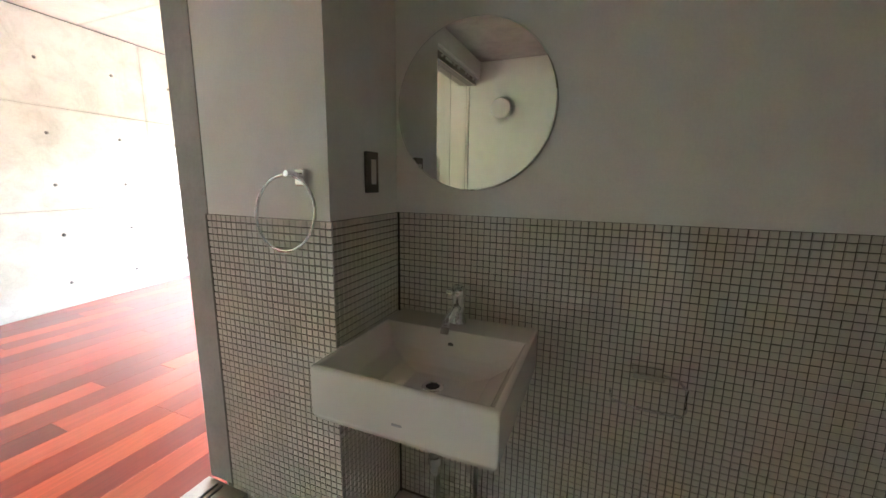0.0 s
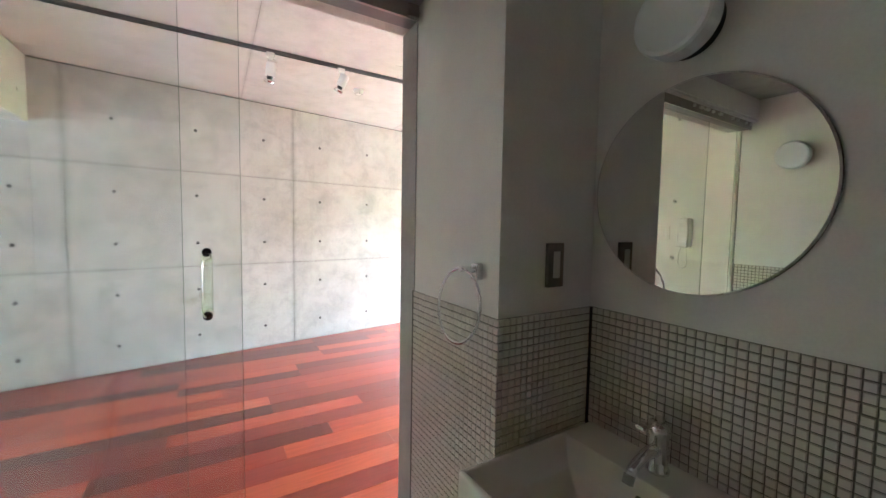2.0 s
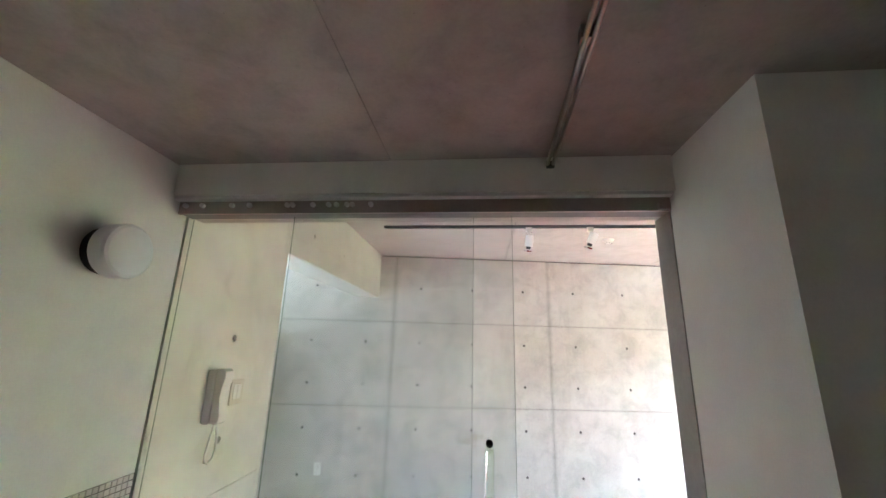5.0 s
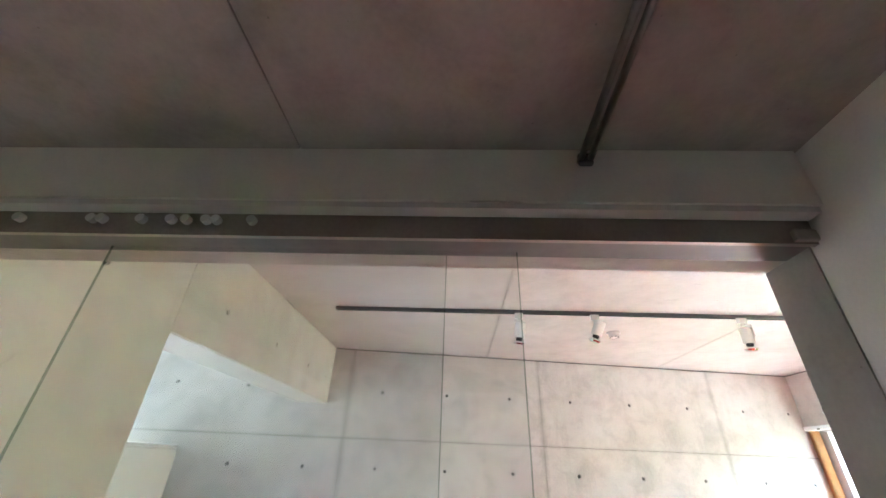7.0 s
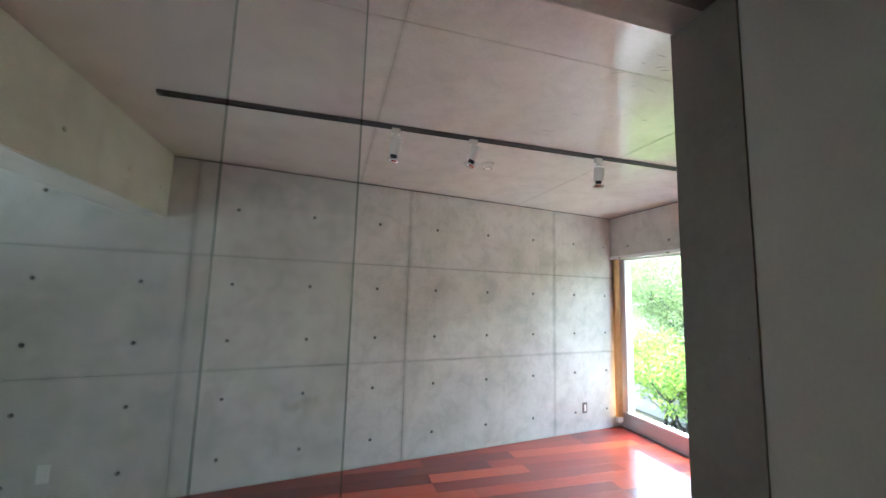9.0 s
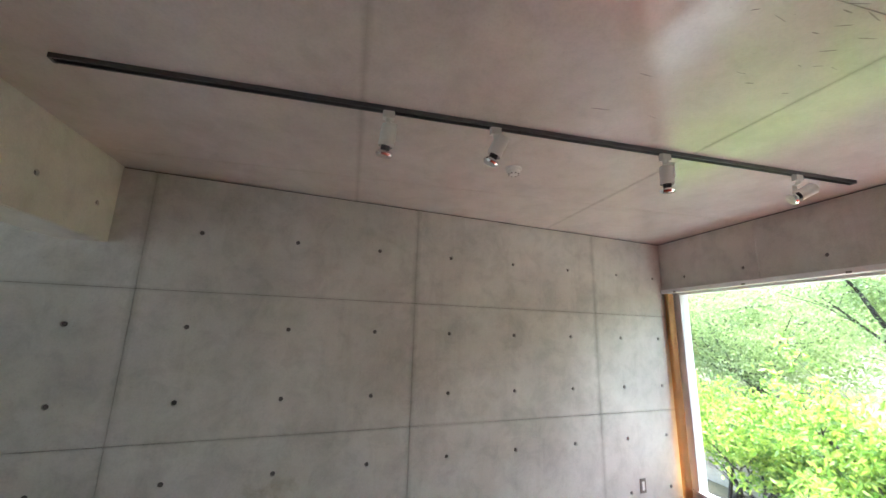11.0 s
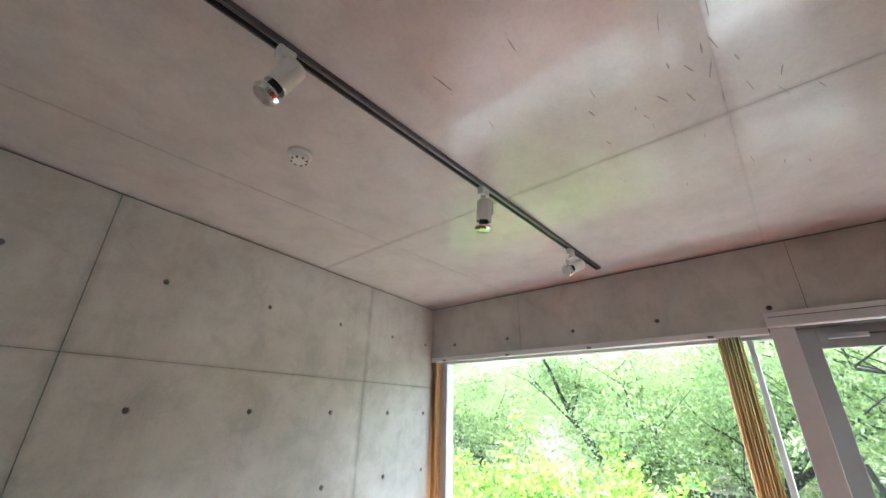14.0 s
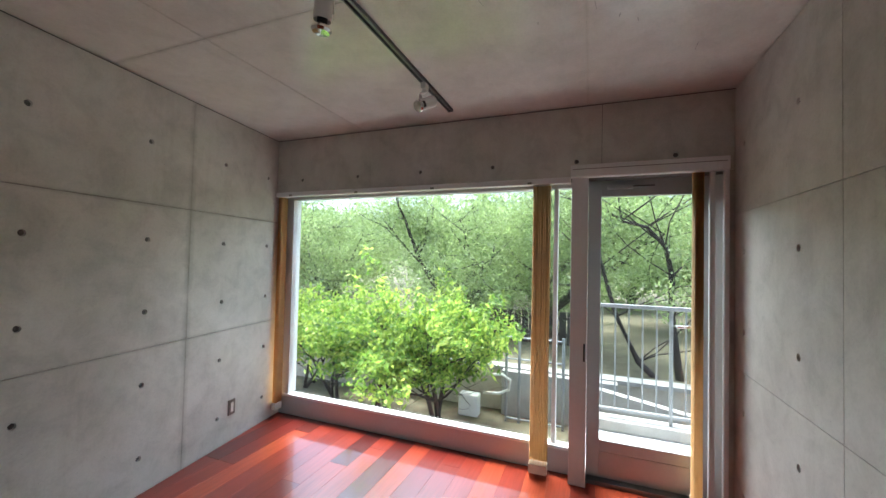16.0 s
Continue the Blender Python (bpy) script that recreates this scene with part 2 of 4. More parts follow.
M_MIRROR = plain("mirror_silver", (0.90, 0.92, 0.91), 0.0, 1.0, grain=0.0, bump=0.0)
M_ENTRY = concrete("pale_entry_floor", (0.62, 0.61, 0.60), 0.5, 0.1, 0.5)
M_BAR = plain("grey_railing_steel", (0.30, 0.31, 0.32), 0.45, 0.4, grain=0.1)
M_BARK = plain("cherry_bark", (0.055, 0.043, 0.036), 0.9, grain=0.35, scale=25, bump=0.6)
M_LEAF = leafy("cherry_leaves", (0.13, 0.18, 0.08), (0.23, 0.29, 0.15), (0.36, 0.42, 0.26))
M_SHRUB = leafy("shrub_leaves", (0.09, 0.17, 0.04), (0.21, 0.31, 0.07), (0.42, 0.48, 0.12))
M_GROUND = plain("bare_earth", (0.17, 0.15, 0.09), 0.95, grain=0.35, scale=6, bump=0.4)
M_BEIGE = plain("beige_render", (0.50, 0.45, 0.37), 0.8, grain=0.12, scale=15)
M_OUTCONC = concrete("weathered_concrete", (0.36, 0.35, 0.33), 0.8, 0.0, 1.5)
M_CEDAR = plain("dark_wood", (0.07, 0.055, 0.045), 0.8, grain=0.3, scale=20)


# ---- mesh helpers ----
def mesh_ob(name, bm, mat, smooth=False):
    me = bpy.data.meshes.new(name)
    bm.normal_update()
    bm.to_mesh(me)
    bm.free()
    if smooth:
        for p in me.polygons:
            p.use_smooth = True
    me.materials.append(mat)
    return new(name, me)


def part(name, bm, mat, parent, label="", smooth=False):
    ob = mesh_ob(name, bm, mat, smooth)
    ob.parent = parent
    if parent is not None:
        ob.matrix_parent_inverse = parent.matrix_world.inverted() if parent.type == "EMPTY" and parent.parent is None else Matrix()
    if label:
        ob["label"] = label
    return ob


def thing(name, place, label, category, group="", kind=""):
    ob = new(name)
    ob.matrix_world = Matrix.Translation(place)
    ob.empty_display_size = 0.05
    bpy.context.view_layer.update()
    return tagged(ob, label, category, group, kind)


def box(bm, x0, x1, y0, y1, z0, z1, bevel=0.0):
    vs = bmesh.ops.create_cube(bm, size=1.0)["verts"]
    for v in vs:
        v.co = Vector(((x0 + x1) / 2 + v.co.x * (x1 - x0), (y0 + y1) / 2 + v.co.y * (y1 - y0), (z0 + z1) / 2 + v.co.z * (z1 - z0)))
    if bevel:
        edges = {e for v in vs for e in v.link_edges}
        bmesh.ops.bevel(bm, geom=list(edges), offset=bevel, segments=2, profile=0.5, affect="EDGES")
    return bm


def boxes(*rows, bevel=0.0):
    bm = bmesh.new()
    for r in rows:
        box(bm, *r, bevel=bevel)
    return bm


def rod(bm, a, b, r, r2=None, sides=16, caps=True):
    a, b = Vector(a), Vector(b)
    m = Matrix.Translation((a + b) / 2) @ (b - a).to_track_quat("Z", "Y").to_matrix().to_4x4()
    bmesh.ops.create_cone(bm, cap_ends=caps, segments=sides, radius1=r, radius2=r if r2 is None else r2, depth=(b - a).length, matrix=m)
    return bm


def tube(bm, pts, r, sides=10):
    """A swept round bar along points."""
    pts = [Vector(p) for p in pts]
    rings = []
    for i, p in enumerate(pts):
        d = (pts[min(i + 1, len(pts) - 1)] - pts[max(i - 1, 0)]).normalized()
        up = Vector((0, 0, 1)) if abs(d.z) < 0.9 else Vector((1, 0, 0))
        u = d.cross(up).normalized()
        w = d.cross(u)
        rr = r[i] if isinstance(r, (list, tuple)) else r
        rings.append([bm.verts.new(p + (u * math.cos(k * math.tau / sides) + w * math.sin(k * math.tau / sides)) * rr) for k in range(sides)])
    for a, b in zip(rings, rings[1:]):
        for k in range(sides):
            bm.faces.new((a[k], a[(k + 1) % sides], b[(k + 1) % sides], b[k]))
    bm.faces.new(rings[0])
    bm.faces.new(list(reversed(rings[-1])))
    bmesh.ops.recalc_face_normals(bm, faces=bm.faces)
    return bm


def lathe(bm, profile, m=Matrix(), sides=32):
    """A turned shape: (radius, height) pairs round z, placed by m."""
    rings = []
    for r, h in profile:
        if r < 1e-5:
            rings.append([bm.verts.new(m @ Vector((0, 0, h)))])
        else:
            rings.append([bm.verts.new(m @ Vector((r * math.cos(k * math.tau / sides), r * math.sin(k * math.tau / sides), h))) for k in range(sides)])
    for a, b in zip(rings, rings[1:]):
        for k in range(sides):
            j = (k + 1) % sides
            f = [a[k % len(a)], a[j % len(a)], b[j % len(b)], b[k % len(b)]]
            f = list(dict.fromkeys(f))
            if len(f) > 2:
                bm.faces.new(f)
    bmesh.ops.recalc_face_normals(bm, faces=bm.faces)
    return bm


X_FACE = Matrix.Rotation(radians(90), 4, "Y")      # z of a turned shape to +x
NX_FACE = Matrix.Rotation(radians(-90), 4, "Y")    # z of a turned shape to -x


# ---- concrete with form panels and tie holes ----
def tie_cell(bm, m, u0, u1, v0, v1, hu, hv, r=0.0165, deep=0.011, n=16):
    """One field of a form panel with its recessed tie hole; m maps (u, v, out)."""
    ring, edge, low = [], [], []
    for k in range(n):
        a = (k + 0.5) * math.tau / n
        c, s = math.cos(a), math.sin(a)
        ku = ((u1 - hu) if c > 0 else (u0 - hu)) / c if abs(c) > 1e-6 else 1e9
        kv = ((v1 - hv) if s > 0 else (v0 - hv)) / s if abs(s) > 1e-6 else 1e9
        d = min(ku, kv)
        edge.append(bm.verts.new(m @ Vector((hu + c * d, hv + s * d, 0))))
        ring.append(bm.verts.new(m @ Vector((hu + c * r, hv + s * r, 0))))
        low.append(bm.verts.new(m @ Vector((hu + c * r * 0.86, hv + s * r * 0.86, -deep))))
    corners = {(a, b): bm.verts.new(m @ Vector((u1 if a else u0, v1 if b else v0, 0))) for a in (0, 1) for b in (0, 1)}
    for k in range(n):
        j = (k + 1) % n
        bm.faces.new((edge[k], edge[j], ring[j], ring[k]))
        bm.faces.new((ring[k], ring[j], low[j], low[k]))
    order = [(u1, v1, (1, 1)), (u0, v1, (0, 1)), (u0, v0, (0, 0)), (u1, v0, (1, 0))]
    for cu, cv, key in order:
        ang = math.atan2(cv - hv, cu - hu) % math.tau
        k = int(ang / (math.tau / n) - 0.5) % n
        bm.faces.new((edge[k], corners[key], edge[(k + 1) % n]))


def panelled(wall, m, us, vs, holes_u, holes_v, joints_u, joints_v, mat=None, gap=0.0016):
    """Cover a wall with form panels, each a child piece, with tie plugs in their holes."""
    mat = mat or M_CONC
    for a, b in zip(joints_u, joints_u[1:]):
        for c, d in zip(joints_v, joints_v[1:]):
            bm = bmesh.new()
            g0, g1 = a + gap, b - gap
            h0, h1 = c + gap, d - gap
            cu = [u for u in us if a < u < b]
            cv = [v for v in vs if c < v < d]
            lu, lv = [g0] + cu + [g1], [h0] + cv + [h1]
            for p, q in zip(lu, lu[1:]):
                for e, f in zip(lv, lv[1:]):
                    hu = [x for x in holes_u if p + 0.03 < x < q - 0.03]
                    hv = [x for x in holes_v if e + 0.03 < x < f - 0.03]
                    if hu and hv:
                        tie_cell(bm, m, p, q, e, f, hu[0], hv[0])
                    else:
                        bm.faces.new([bm.verts.new(m @ Vector((x, z, 0))) for x, z in ((p, e), (q, e), (q, f), (p, f))])
            k = 0.012
            for (x0, z0), (x1, z1) in (((g0, h0), (g1, h0)), ((g1, h0), (g1, h1)), ((g1, h1), (g0, h1)), ((g0, h1), (g0, h0))):
                bm.faces.new([bm.verts.new(m @ Vector(p)) for p in ((x0, z0, 0), (x0, z0, -k), (x1, z1, -k), (x1, z1, 0))])
            bmesh.ops.recalc_face_normals(bm, faces=bm.faces)
            part("form_panel", bm, mat, wall)
    plug = None
    for u in holes_u:
        for v in holes_v:
            if not (joints_u[0] + 0.03 < u < joints_u[-1] - 0.03 and joints_v[0] < v < joints_v[-1]):
                continue
            if plug is None:
                bm = lathe(bmesh.new(), [(0, 0.004), (0.006, 0.0035), (0.009, 0.0), (0.0145, 0.0)], sides=14)
                plug = part("tie_plug", bm, M_PLUG, wall)
                ob = plug
            else:
                ob = new("tie_plug", plug.data)
                ob.parent = wall
            ob.matrix_local = m @ Matrix.Translation((u, v, -0.0105))


def structure(name, bm, mat, label=""):
    return tagged(mesh_ob(name, bm, mat), label or name.replace("_", " "), name.split("_")[0], kind="structure")


# long wall: u runs along it, v up, out of the wall towards the room
M_LONG = Matrix(((CT, 0, ST, 0), (ST, 0, -CT, 0), (0, 1, 0, 0), (0, 0, 0, 1)))
bm = bmesh.new()
box(bm, -4.6, 2.99, 0.012, 0.22, -0.1, 2.9)
bmesh.ops.transform(bm, matrix=Matrix.Rotation(TH, 4, "Z"), verts=bm.verts)
wall_north = structure("wall_north", bm, M_JOINT, "grey fair-faced concrete wall with form panels and tie holes")
HOLE_V = [0.225, 0.675, 1.125, 1.575, 2.19]
CELL_V = [0.45, 0.9, 1.35, 1.8]
panelled(wall_north, M_LONG, [0.6 * k for k in range(-7, 5)], CELL_V, [0.3 + 0.6 * k for k in range(-7, 4)] + [2.595], HOLE_V,
         [-4.5, -3.6, -1.8, 0.0, 1.8, 2.94], [0.0, 0.9, 1.8, TOP], mat=M_LONGC)

# window wall lintel, with its own tie holes
bm = boxes((WX + 0.012, 3.0, YR - 0.2, 0.6, 2.065, 2.9))
wall_east_lintel = structure("wall_east", bm, M_JOINT, "grey concrete lintel band above the wide window")
M_EAST = Matrix(((0, 0, -1, WX), (-1, 0, 0, 0), (0, 1, 0, 0), (0, 0, 0, 1)))
hy = [-0.10 + 0.59 * k for k in range(6)]
panelled(wall_east_lintel, M_EAST, [h + 0.295 for h in hy], [], hy, [2.185], [-0.42, 0.62, 2.42, 3.16], [2.068, TOP])

# partition between room and bath, right of the opening (pier, full height)
bm = boxes((AX + 0.052, 3.2, YR - 0.16, YR - 0.012, 0, 2.9))
wall_south = structure("wall_south", bm, M_JOINT, "grey concrete partition wall with tie holes")
M_SOUTH = Matrix(((-1, 0, 0, 0), (0, 0, 1, YR), (0, 1, 0, 0), (0, 0, 0, 1)))
panelled(wall_south, M_SOUTH, [-2.25, -1.05, -0.45], CELL_V, [-2.55, -1.95, -1.35, -0.75, -0.15], HOLE_V, [-3.0, -1.65, 0.096], [0.0, 0.9, 1.8, TOP])
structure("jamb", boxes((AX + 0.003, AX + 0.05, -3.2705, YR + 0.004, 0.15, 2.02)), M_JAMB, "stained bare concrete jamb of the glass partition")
structure("lintel", boxes((LX, AX + 0.05, -3.222, YR, 2.02, 2.9)), M_CONC, "concrete band above the glass partition")
structure("lintel_boxing", boxes((LX + 0.001, AX - 0.001, YB, -3.2235, 2.072, BCEIL + 0.02)), M_PAINT, "grey painted boxing above the glass door track")

# intercom wall, with the beam above the way to the entry
bm = boxes((-2.22, LX - 0.012, -3.24, -2.44, -0.1, 2.9))
wall_west = structure("wall_west", bm, M_JOINT, "pale concrete wall stub with tie holes")
M_WEST = Matrix(((0, 0, 1, LX), (1, 0, 0, 0), (0, 1, 0, 0), (0, 0, 0, 1)))
panelled(wall_west, M_WEST, [-2.64], [0.45, 1.35, 1.8], [-2.825], [0.66, 1.11, 1.555, 2.19], [-3.24, -2.437], [0.0, 0.89, CEIL], mat=M_PALE)
structure("wall_west_end", boxes((-2.221, LX, -2.437, -2.433, 0, CEIL)), M_PALE, "cut end of the concrete wall stub")
bm = boxes((-2.22, LX - 0.012, -2.43, -0.2, 2.07, 2.9))
beam = structure("beam", bm, M_PALE, "deep concrete ceiling beam with tie holes")
panelled(beam, M_WEST, [-1.8, -1.2, -0.6], [], [-2.1, -1.5, -0.9, -0.45], [2.27], [-2.43, -0.22], [2.072, CEIL], mat=M_PALE)

# ceilings
bm = bmesh.new()
xs, ys = [-2.3, -0.504, 1.255, 3.2], [-3.3, -2.33, -0.55, 0.7]
for a, b in zip(xs, xs[1:]):
    for c, d in zip(ys, ys[1:]):
        box(bm, a + 0.0016, b - 0.0016, c + 0.0016, d - 0.0016, CEIL, CEIL + 0.03)
box(bm, -5.0, 3.2, -3.3, 0.9, CEIL + 0.006, CEIL + 0.25)
tagged(mesh_ob("ceiling", bm, M_CEIL), "smooth grey concrete ceiling with fine form joints", "ceiling", kind="structure")
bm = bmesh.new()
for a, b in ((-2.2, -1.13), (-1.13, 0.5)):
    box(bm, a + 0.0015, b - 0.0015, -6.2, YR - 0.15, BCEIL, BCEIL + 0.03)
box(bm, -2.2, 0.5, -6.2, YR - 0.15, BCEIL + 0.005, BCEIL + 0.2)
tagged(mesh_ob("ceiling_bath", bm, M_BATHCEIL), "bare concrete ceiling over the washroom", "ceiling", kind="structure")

# scuffs that the forms left on the ceiling near the window
bm = bmesh.new()
rs = random.Random(9)
for k in range(48):
    cx, cy, a = (rs.gauss(0.95, 0.22), rs.gauss(-2.3, 0.2), rs.uniform(-0.5, 0.2)) if k % 2 else (rs.uniform(0.5, 2.1), rs.uniform(-3.0, -1.6), rs.uniform(-0.5, 0.2))
    ln, w = rs.uniform(0.012, 0.05), rs.uniform(0.0012, 0.003)
    ca, sa = math.cos(a), math.sin(a)
    bm.faces.new([bm.verts.new((cx + u * ca - v * sa, cy + u * sa + v * ca, CEIL - 0.0012)) for u, v in ((-ln, -w * 0.3), (-ln * 0.2, -w), (ln, -w * 0.5), (ln * 0.7, w), (-ln * 0.5, w * 0.8))])
tagged(mesh_ob("ceiling_scuffs", bm, M_SCUFF), "faint dark scuffs on the concrete ceiling", "scuff", kind="stuff")

# bath walls, painted above, tiled below
TILE_TOP = 1.10
structure("wall_bath_west", boxes((-2.22, LX - 0.006, -6.2, -3.243, -0.1, 2.9)), M_PAINT, "white painted washroom wall above mosaic tile")
structure("wall_bath_east", boxes((CX + 0.006, 0.42, -6.2, YR - 0.162, -0.1, 2.9)), M_PAINT, "white painted washroom wall above mosaic tile")
structure("wall_pier", boxes((AX + 0.006, CX + 0.004, BY + 0.006, -3.271, -0.1, 2.4)), M_PAINT, "white painted pier beside the washbasin")
structure("wall_bath_south", boxes((-2.22, 0.42, -6.4, -6.2, -0.1, 2.9)), M_PAINT, "plain painted end wall of the washroom")
structure("floor_bath", boxes((-2.22, 0.42, -6.2, YB + 0.01, -0.1, 0.0)), M_ENTRY, "pale grey washroom floor")

# entry side behind the beam
structure("floor_entry", boxes((-4.7, -2.222, -3.3, 0.3, -0.2, -0.02)), M_ENTRY, "pale smooth entry floor beside the red boards")
structure("wall_entry_south", boxes((-4.7, -2.22, -3.45, -3.3, -0.2, 2.9)), M_PAINT, "plain wall of the entry")
structure("wall_entry_west", boxes((-4.9, -4.7, -3.45, -3.2, -0.2, 2.9), (-4.9, -4.7, -2.3, 0.4, -0.2, 2.9), (-4.9, -4.7, -3.2, -2.3, 2.05, 2.9)), M_PAINT, "plain wall of the entry with its open doorway")

# ---- sill and glass partition ----
sill = thing("sill", (-1.05, -3.23, 0), "dark steel sill with sliding track over a tiled step", "sill", kind="structure")
part("step_core", boxes((LX, AX, YB + 0.008, YR - 0.001, 0, 0.118)), M_GROUT, sill)
part("sill_plate", boxes((LX + 0.002, AX - 0.005, YB - 0.012, YR + 0.006, 0.118, 0.15), bevel=0.003), M_STEEL, sill)
part("track_rail", boxes((LX + 0.01, AX - 0.02, -3.246, -3.240, 0.15, 0.155)), M_DARKSTEEL, sill)
part("track_rail", boxes((LX + 0.01, AX - 0.02, -3.222, -3.216, 0.15, 0.155)), M_DARKSTEEL, sill)

head = thing("door_track", (-1.05, -3.25, 2.0), "dark aluminium sliding door track with small rollers", "door track", kind="structure")
part("track_body", boxes((LX + 0.003, AX - 0.006, -3.289, -3.224, 2.015, 2.055)), M_TRACK, head)
part("track_lip", boxes((LX + 0.003, AX - 0.006, -3.30, -3.290, 2.010, 2.068)), M_STEEL, head)
part("track_edge", boxes((LX + 0.003, AX - 0.006, YB + 0.004, -3.302, 2.058, 2.07)), M_WHITEALU, head, "pale edge strip of the track")
for rx in (-1.93, -1.86, -1.74, -1.67, -1.52, -1.50, -1.42, -1.36, -1.33, -1.29, -1.27, -1.20):
    part("roller", rod(bmesh.new(), (rx, -3.302, 2.04), (rx, -3.314, 2.04), 0.009, sides=10), M_WHITEALU, head)
part("end_stop", boxes((AX - 0.05, AX - 0.01, -3.312, -3.30, 2.012, 2.035), bevel=0.003), M_STEEL, head)


def glass_pane(name, x0, x1, y, z0, z1, label):
    g = thing(name, ((x0 + x1) / 2, y, z0), label, "glass panel")
    p = part("glass_sheet", boxes((x0 + 0.002, x1 - 0.002, y - 0.002, y + 0.002, z0, z1)), M_GLASSP, g)
    p.visible_shadow = False
    part("pane_edge", boxes((x1 - 0.002, x1, y - 0.002, y + 0.002, z0, z1)), M_EDGE, g, "polished green glass edge")
    part("pane_edge", boxes((x0, x0 + 0.002, y - 0.002, y + 0.002, z0, z1)), M_EDGE, g, "polished green glass edge")
    return g


fixed = glass_pane("fixed_glass_panel", LX + 0.006, -0.825, -3.219, 0.155, 2.015, "frameless fixed clear glass panel on the steel sill")
slide = glass_pane("sliding_glass_door", -1.52, -0.685, -3.243, 0.156, 2.015, "frameless clear sliding glass door slid half open")
bm = bmesh.new()
tube(bm, [(-0.77, -3.246, 1.085), (-0.77, -3.270, 1.085), (-0.77, -3.276, 1.092), (-0.77, -3.276, 1.228), (-0.77, -3.270, 1.235), (-0.77, -3.246, 1.235)], 0.0145, 14)
part("pull_handle", bm, M_ACRYL, slide, "short clear acrylic pull handle", smooth=True)
for hz in (1.072, 1.248):
    part("handle_boss", rod(bmesh.new(), (-0.77, -3.246, hz), (-0.77, -3.256, hz), 0.012), M_BLACK, slide)
guide = thing("glass_guide", (-0.885, -3.24, 0.15), "small chrome floor guide on the sill", "guide")
part("guide_block", boxes((-0.915, -0.855, -3.262, -3.205, 0.15, 0.166), bevel=0.003), M_CHROME, guide)
part("guide_cheek", boxes((-0.91, -0.86, -3.256, -3.249, 0.166, 0.18), bevel=0.002), M_CHROME, guide)

# ---- window wall ----
sillw = thing("window_1", (GX, -0.85, 0), "wide fixed window in a silver aluminium frame", "window", kind="structure")
part("bottom_frame", boxes((GX - 0.045, GX + 0.06, -2.23, 0.52, 0.0, 0.165), bevel=0.003), M_ALU, sillw)
part("glazing_bead", boxes((GX - 0.055, GX + 0.03, -2.23, 0.52, 0.167, 0.19), bevel=0.003), M_WHITEALU, sillw)
part("top_frame", boxes((GX - 0.03, GX + 0.06, -2.23, 0.52, 2.03, 2.065)), M_WHITEALU, sillw)
part("side_frame", boxes((GX - 0.04, GX + 0.06, 0.295, 0.52, 0.19, 2.03), bevel=0.003), M_WHITEALU, sillw)
part("mullion", boxes((GX - 0.02, GX + 0.05, -2.135, -2.105, 0.19, 2.03), bevel=0.003), M_WHITEALU, sillw)
for y0, y1 in ((-2.105, 0.295), (-2.23, -2.135)):
    p = part("pane", boxes((GX + 0.004, GX + 0.012, y0, y1, 0.19, 2.03)), M_GLASS, sillw)
    p.visible_shadow = False
rail = thing("blind_rail", (2.7, -0.9, 2.03), "white headrail of vertical blinds under the lintel", "blind rail")
part("headrail", boxes((WX - 0.028, WX + 0.035, -2.225, 0.375, 2.035, 2.075), bevel=0.004), M_WHITEALU, rail)
for y in (-1.95, -1.2, -0.5, 0.2):
    part("rail_clip", boxes((WX - 0.034, WX - 0.027, y - 0.015, y + 0.015, 2.036, 2.05)), M_GREYPLATE, rail)


def blind_stack(x, y, depth, z0, z1, n, label):
    """Vertical louvres pushed together: each a thin curved cloth slat with a weight at its foot."""
    s = thing("vertical_blind", (x, y, z0), label, "blind", "vertical blinds")
    for k in range(n):
        bm = bmesh.new()
        yy = y + (k - (n - 1) / 2) * 0.011
        row = []
        for j in range(7):
            u = j / 6
            xx = x - depth / 2 + depth * u
            bow = 0.008 * math.sin(u * math.pi) + 0.002 * math.sin(k * 2.1)
            row.append((bm.verts.new((xx, yy + bow, z0)), bm.verts.new((xx, yy + bow, z1))))
        for a, b in zip(row, row[1:]):
            bm.faces.new((a[0], b[0], b[1], a[1]))
        bmesh.ops.solidify(bm, geom=bm.faces[:], thickness=0.0012)
        lv = part("louvre", bm, M_BLIND, s, smooth=True)
        part("foot_weight", boxes((x - depth / 2, x + depth / 2, yy - 0.002, yy + 0.009, z0 - 0.03, z0 + 0.03)), M_BLINDW, lv)
    return s


blind_stack(WX + 0.035, 0.345, 0.08, 0.1, 2.035, 4, "ochre vertical blind louvres stacked at the window end")
blind_stack(WX + 0.02, -2.035, 0.085, 0.06, 2.035, 11, "ochre vertical blind louvres stacked before the mullion")
blind_stack(WX - 0.01, -2.97, 0.07, 0.06, 2.06, 5, "ochre vertical blind louvres stacked beside the door")

door = thing("door_1", (2.78, -2.7, 0), "silver aluminium framed glass balcony door, closed", "door", kind="structure")
part("door_post", boxes((WX - 0.005, GX + 0.06, -2.34, -2.232, 0.0, 2.065), bevel=0.004), M_WHITEALU, door)
dhead = part("door_head", boxes((WX - 0.045, GX + 0.06, -3.125, -2.225, 2.068, 2.15), bevel=0.004), M_WHITEALU, door)
part("head_groove", boxes((WX - 0.047, WX - 0.04, -3.11, -2.24, 2.118, 2.122)), M_GREYPLATE, dhead)
part("door_jamb", boxes((GX - 0.07, GX + 0.05, -3.125, -3.075, 0.0, 2.067), bevel=0.004), M_WHITEALU, door)
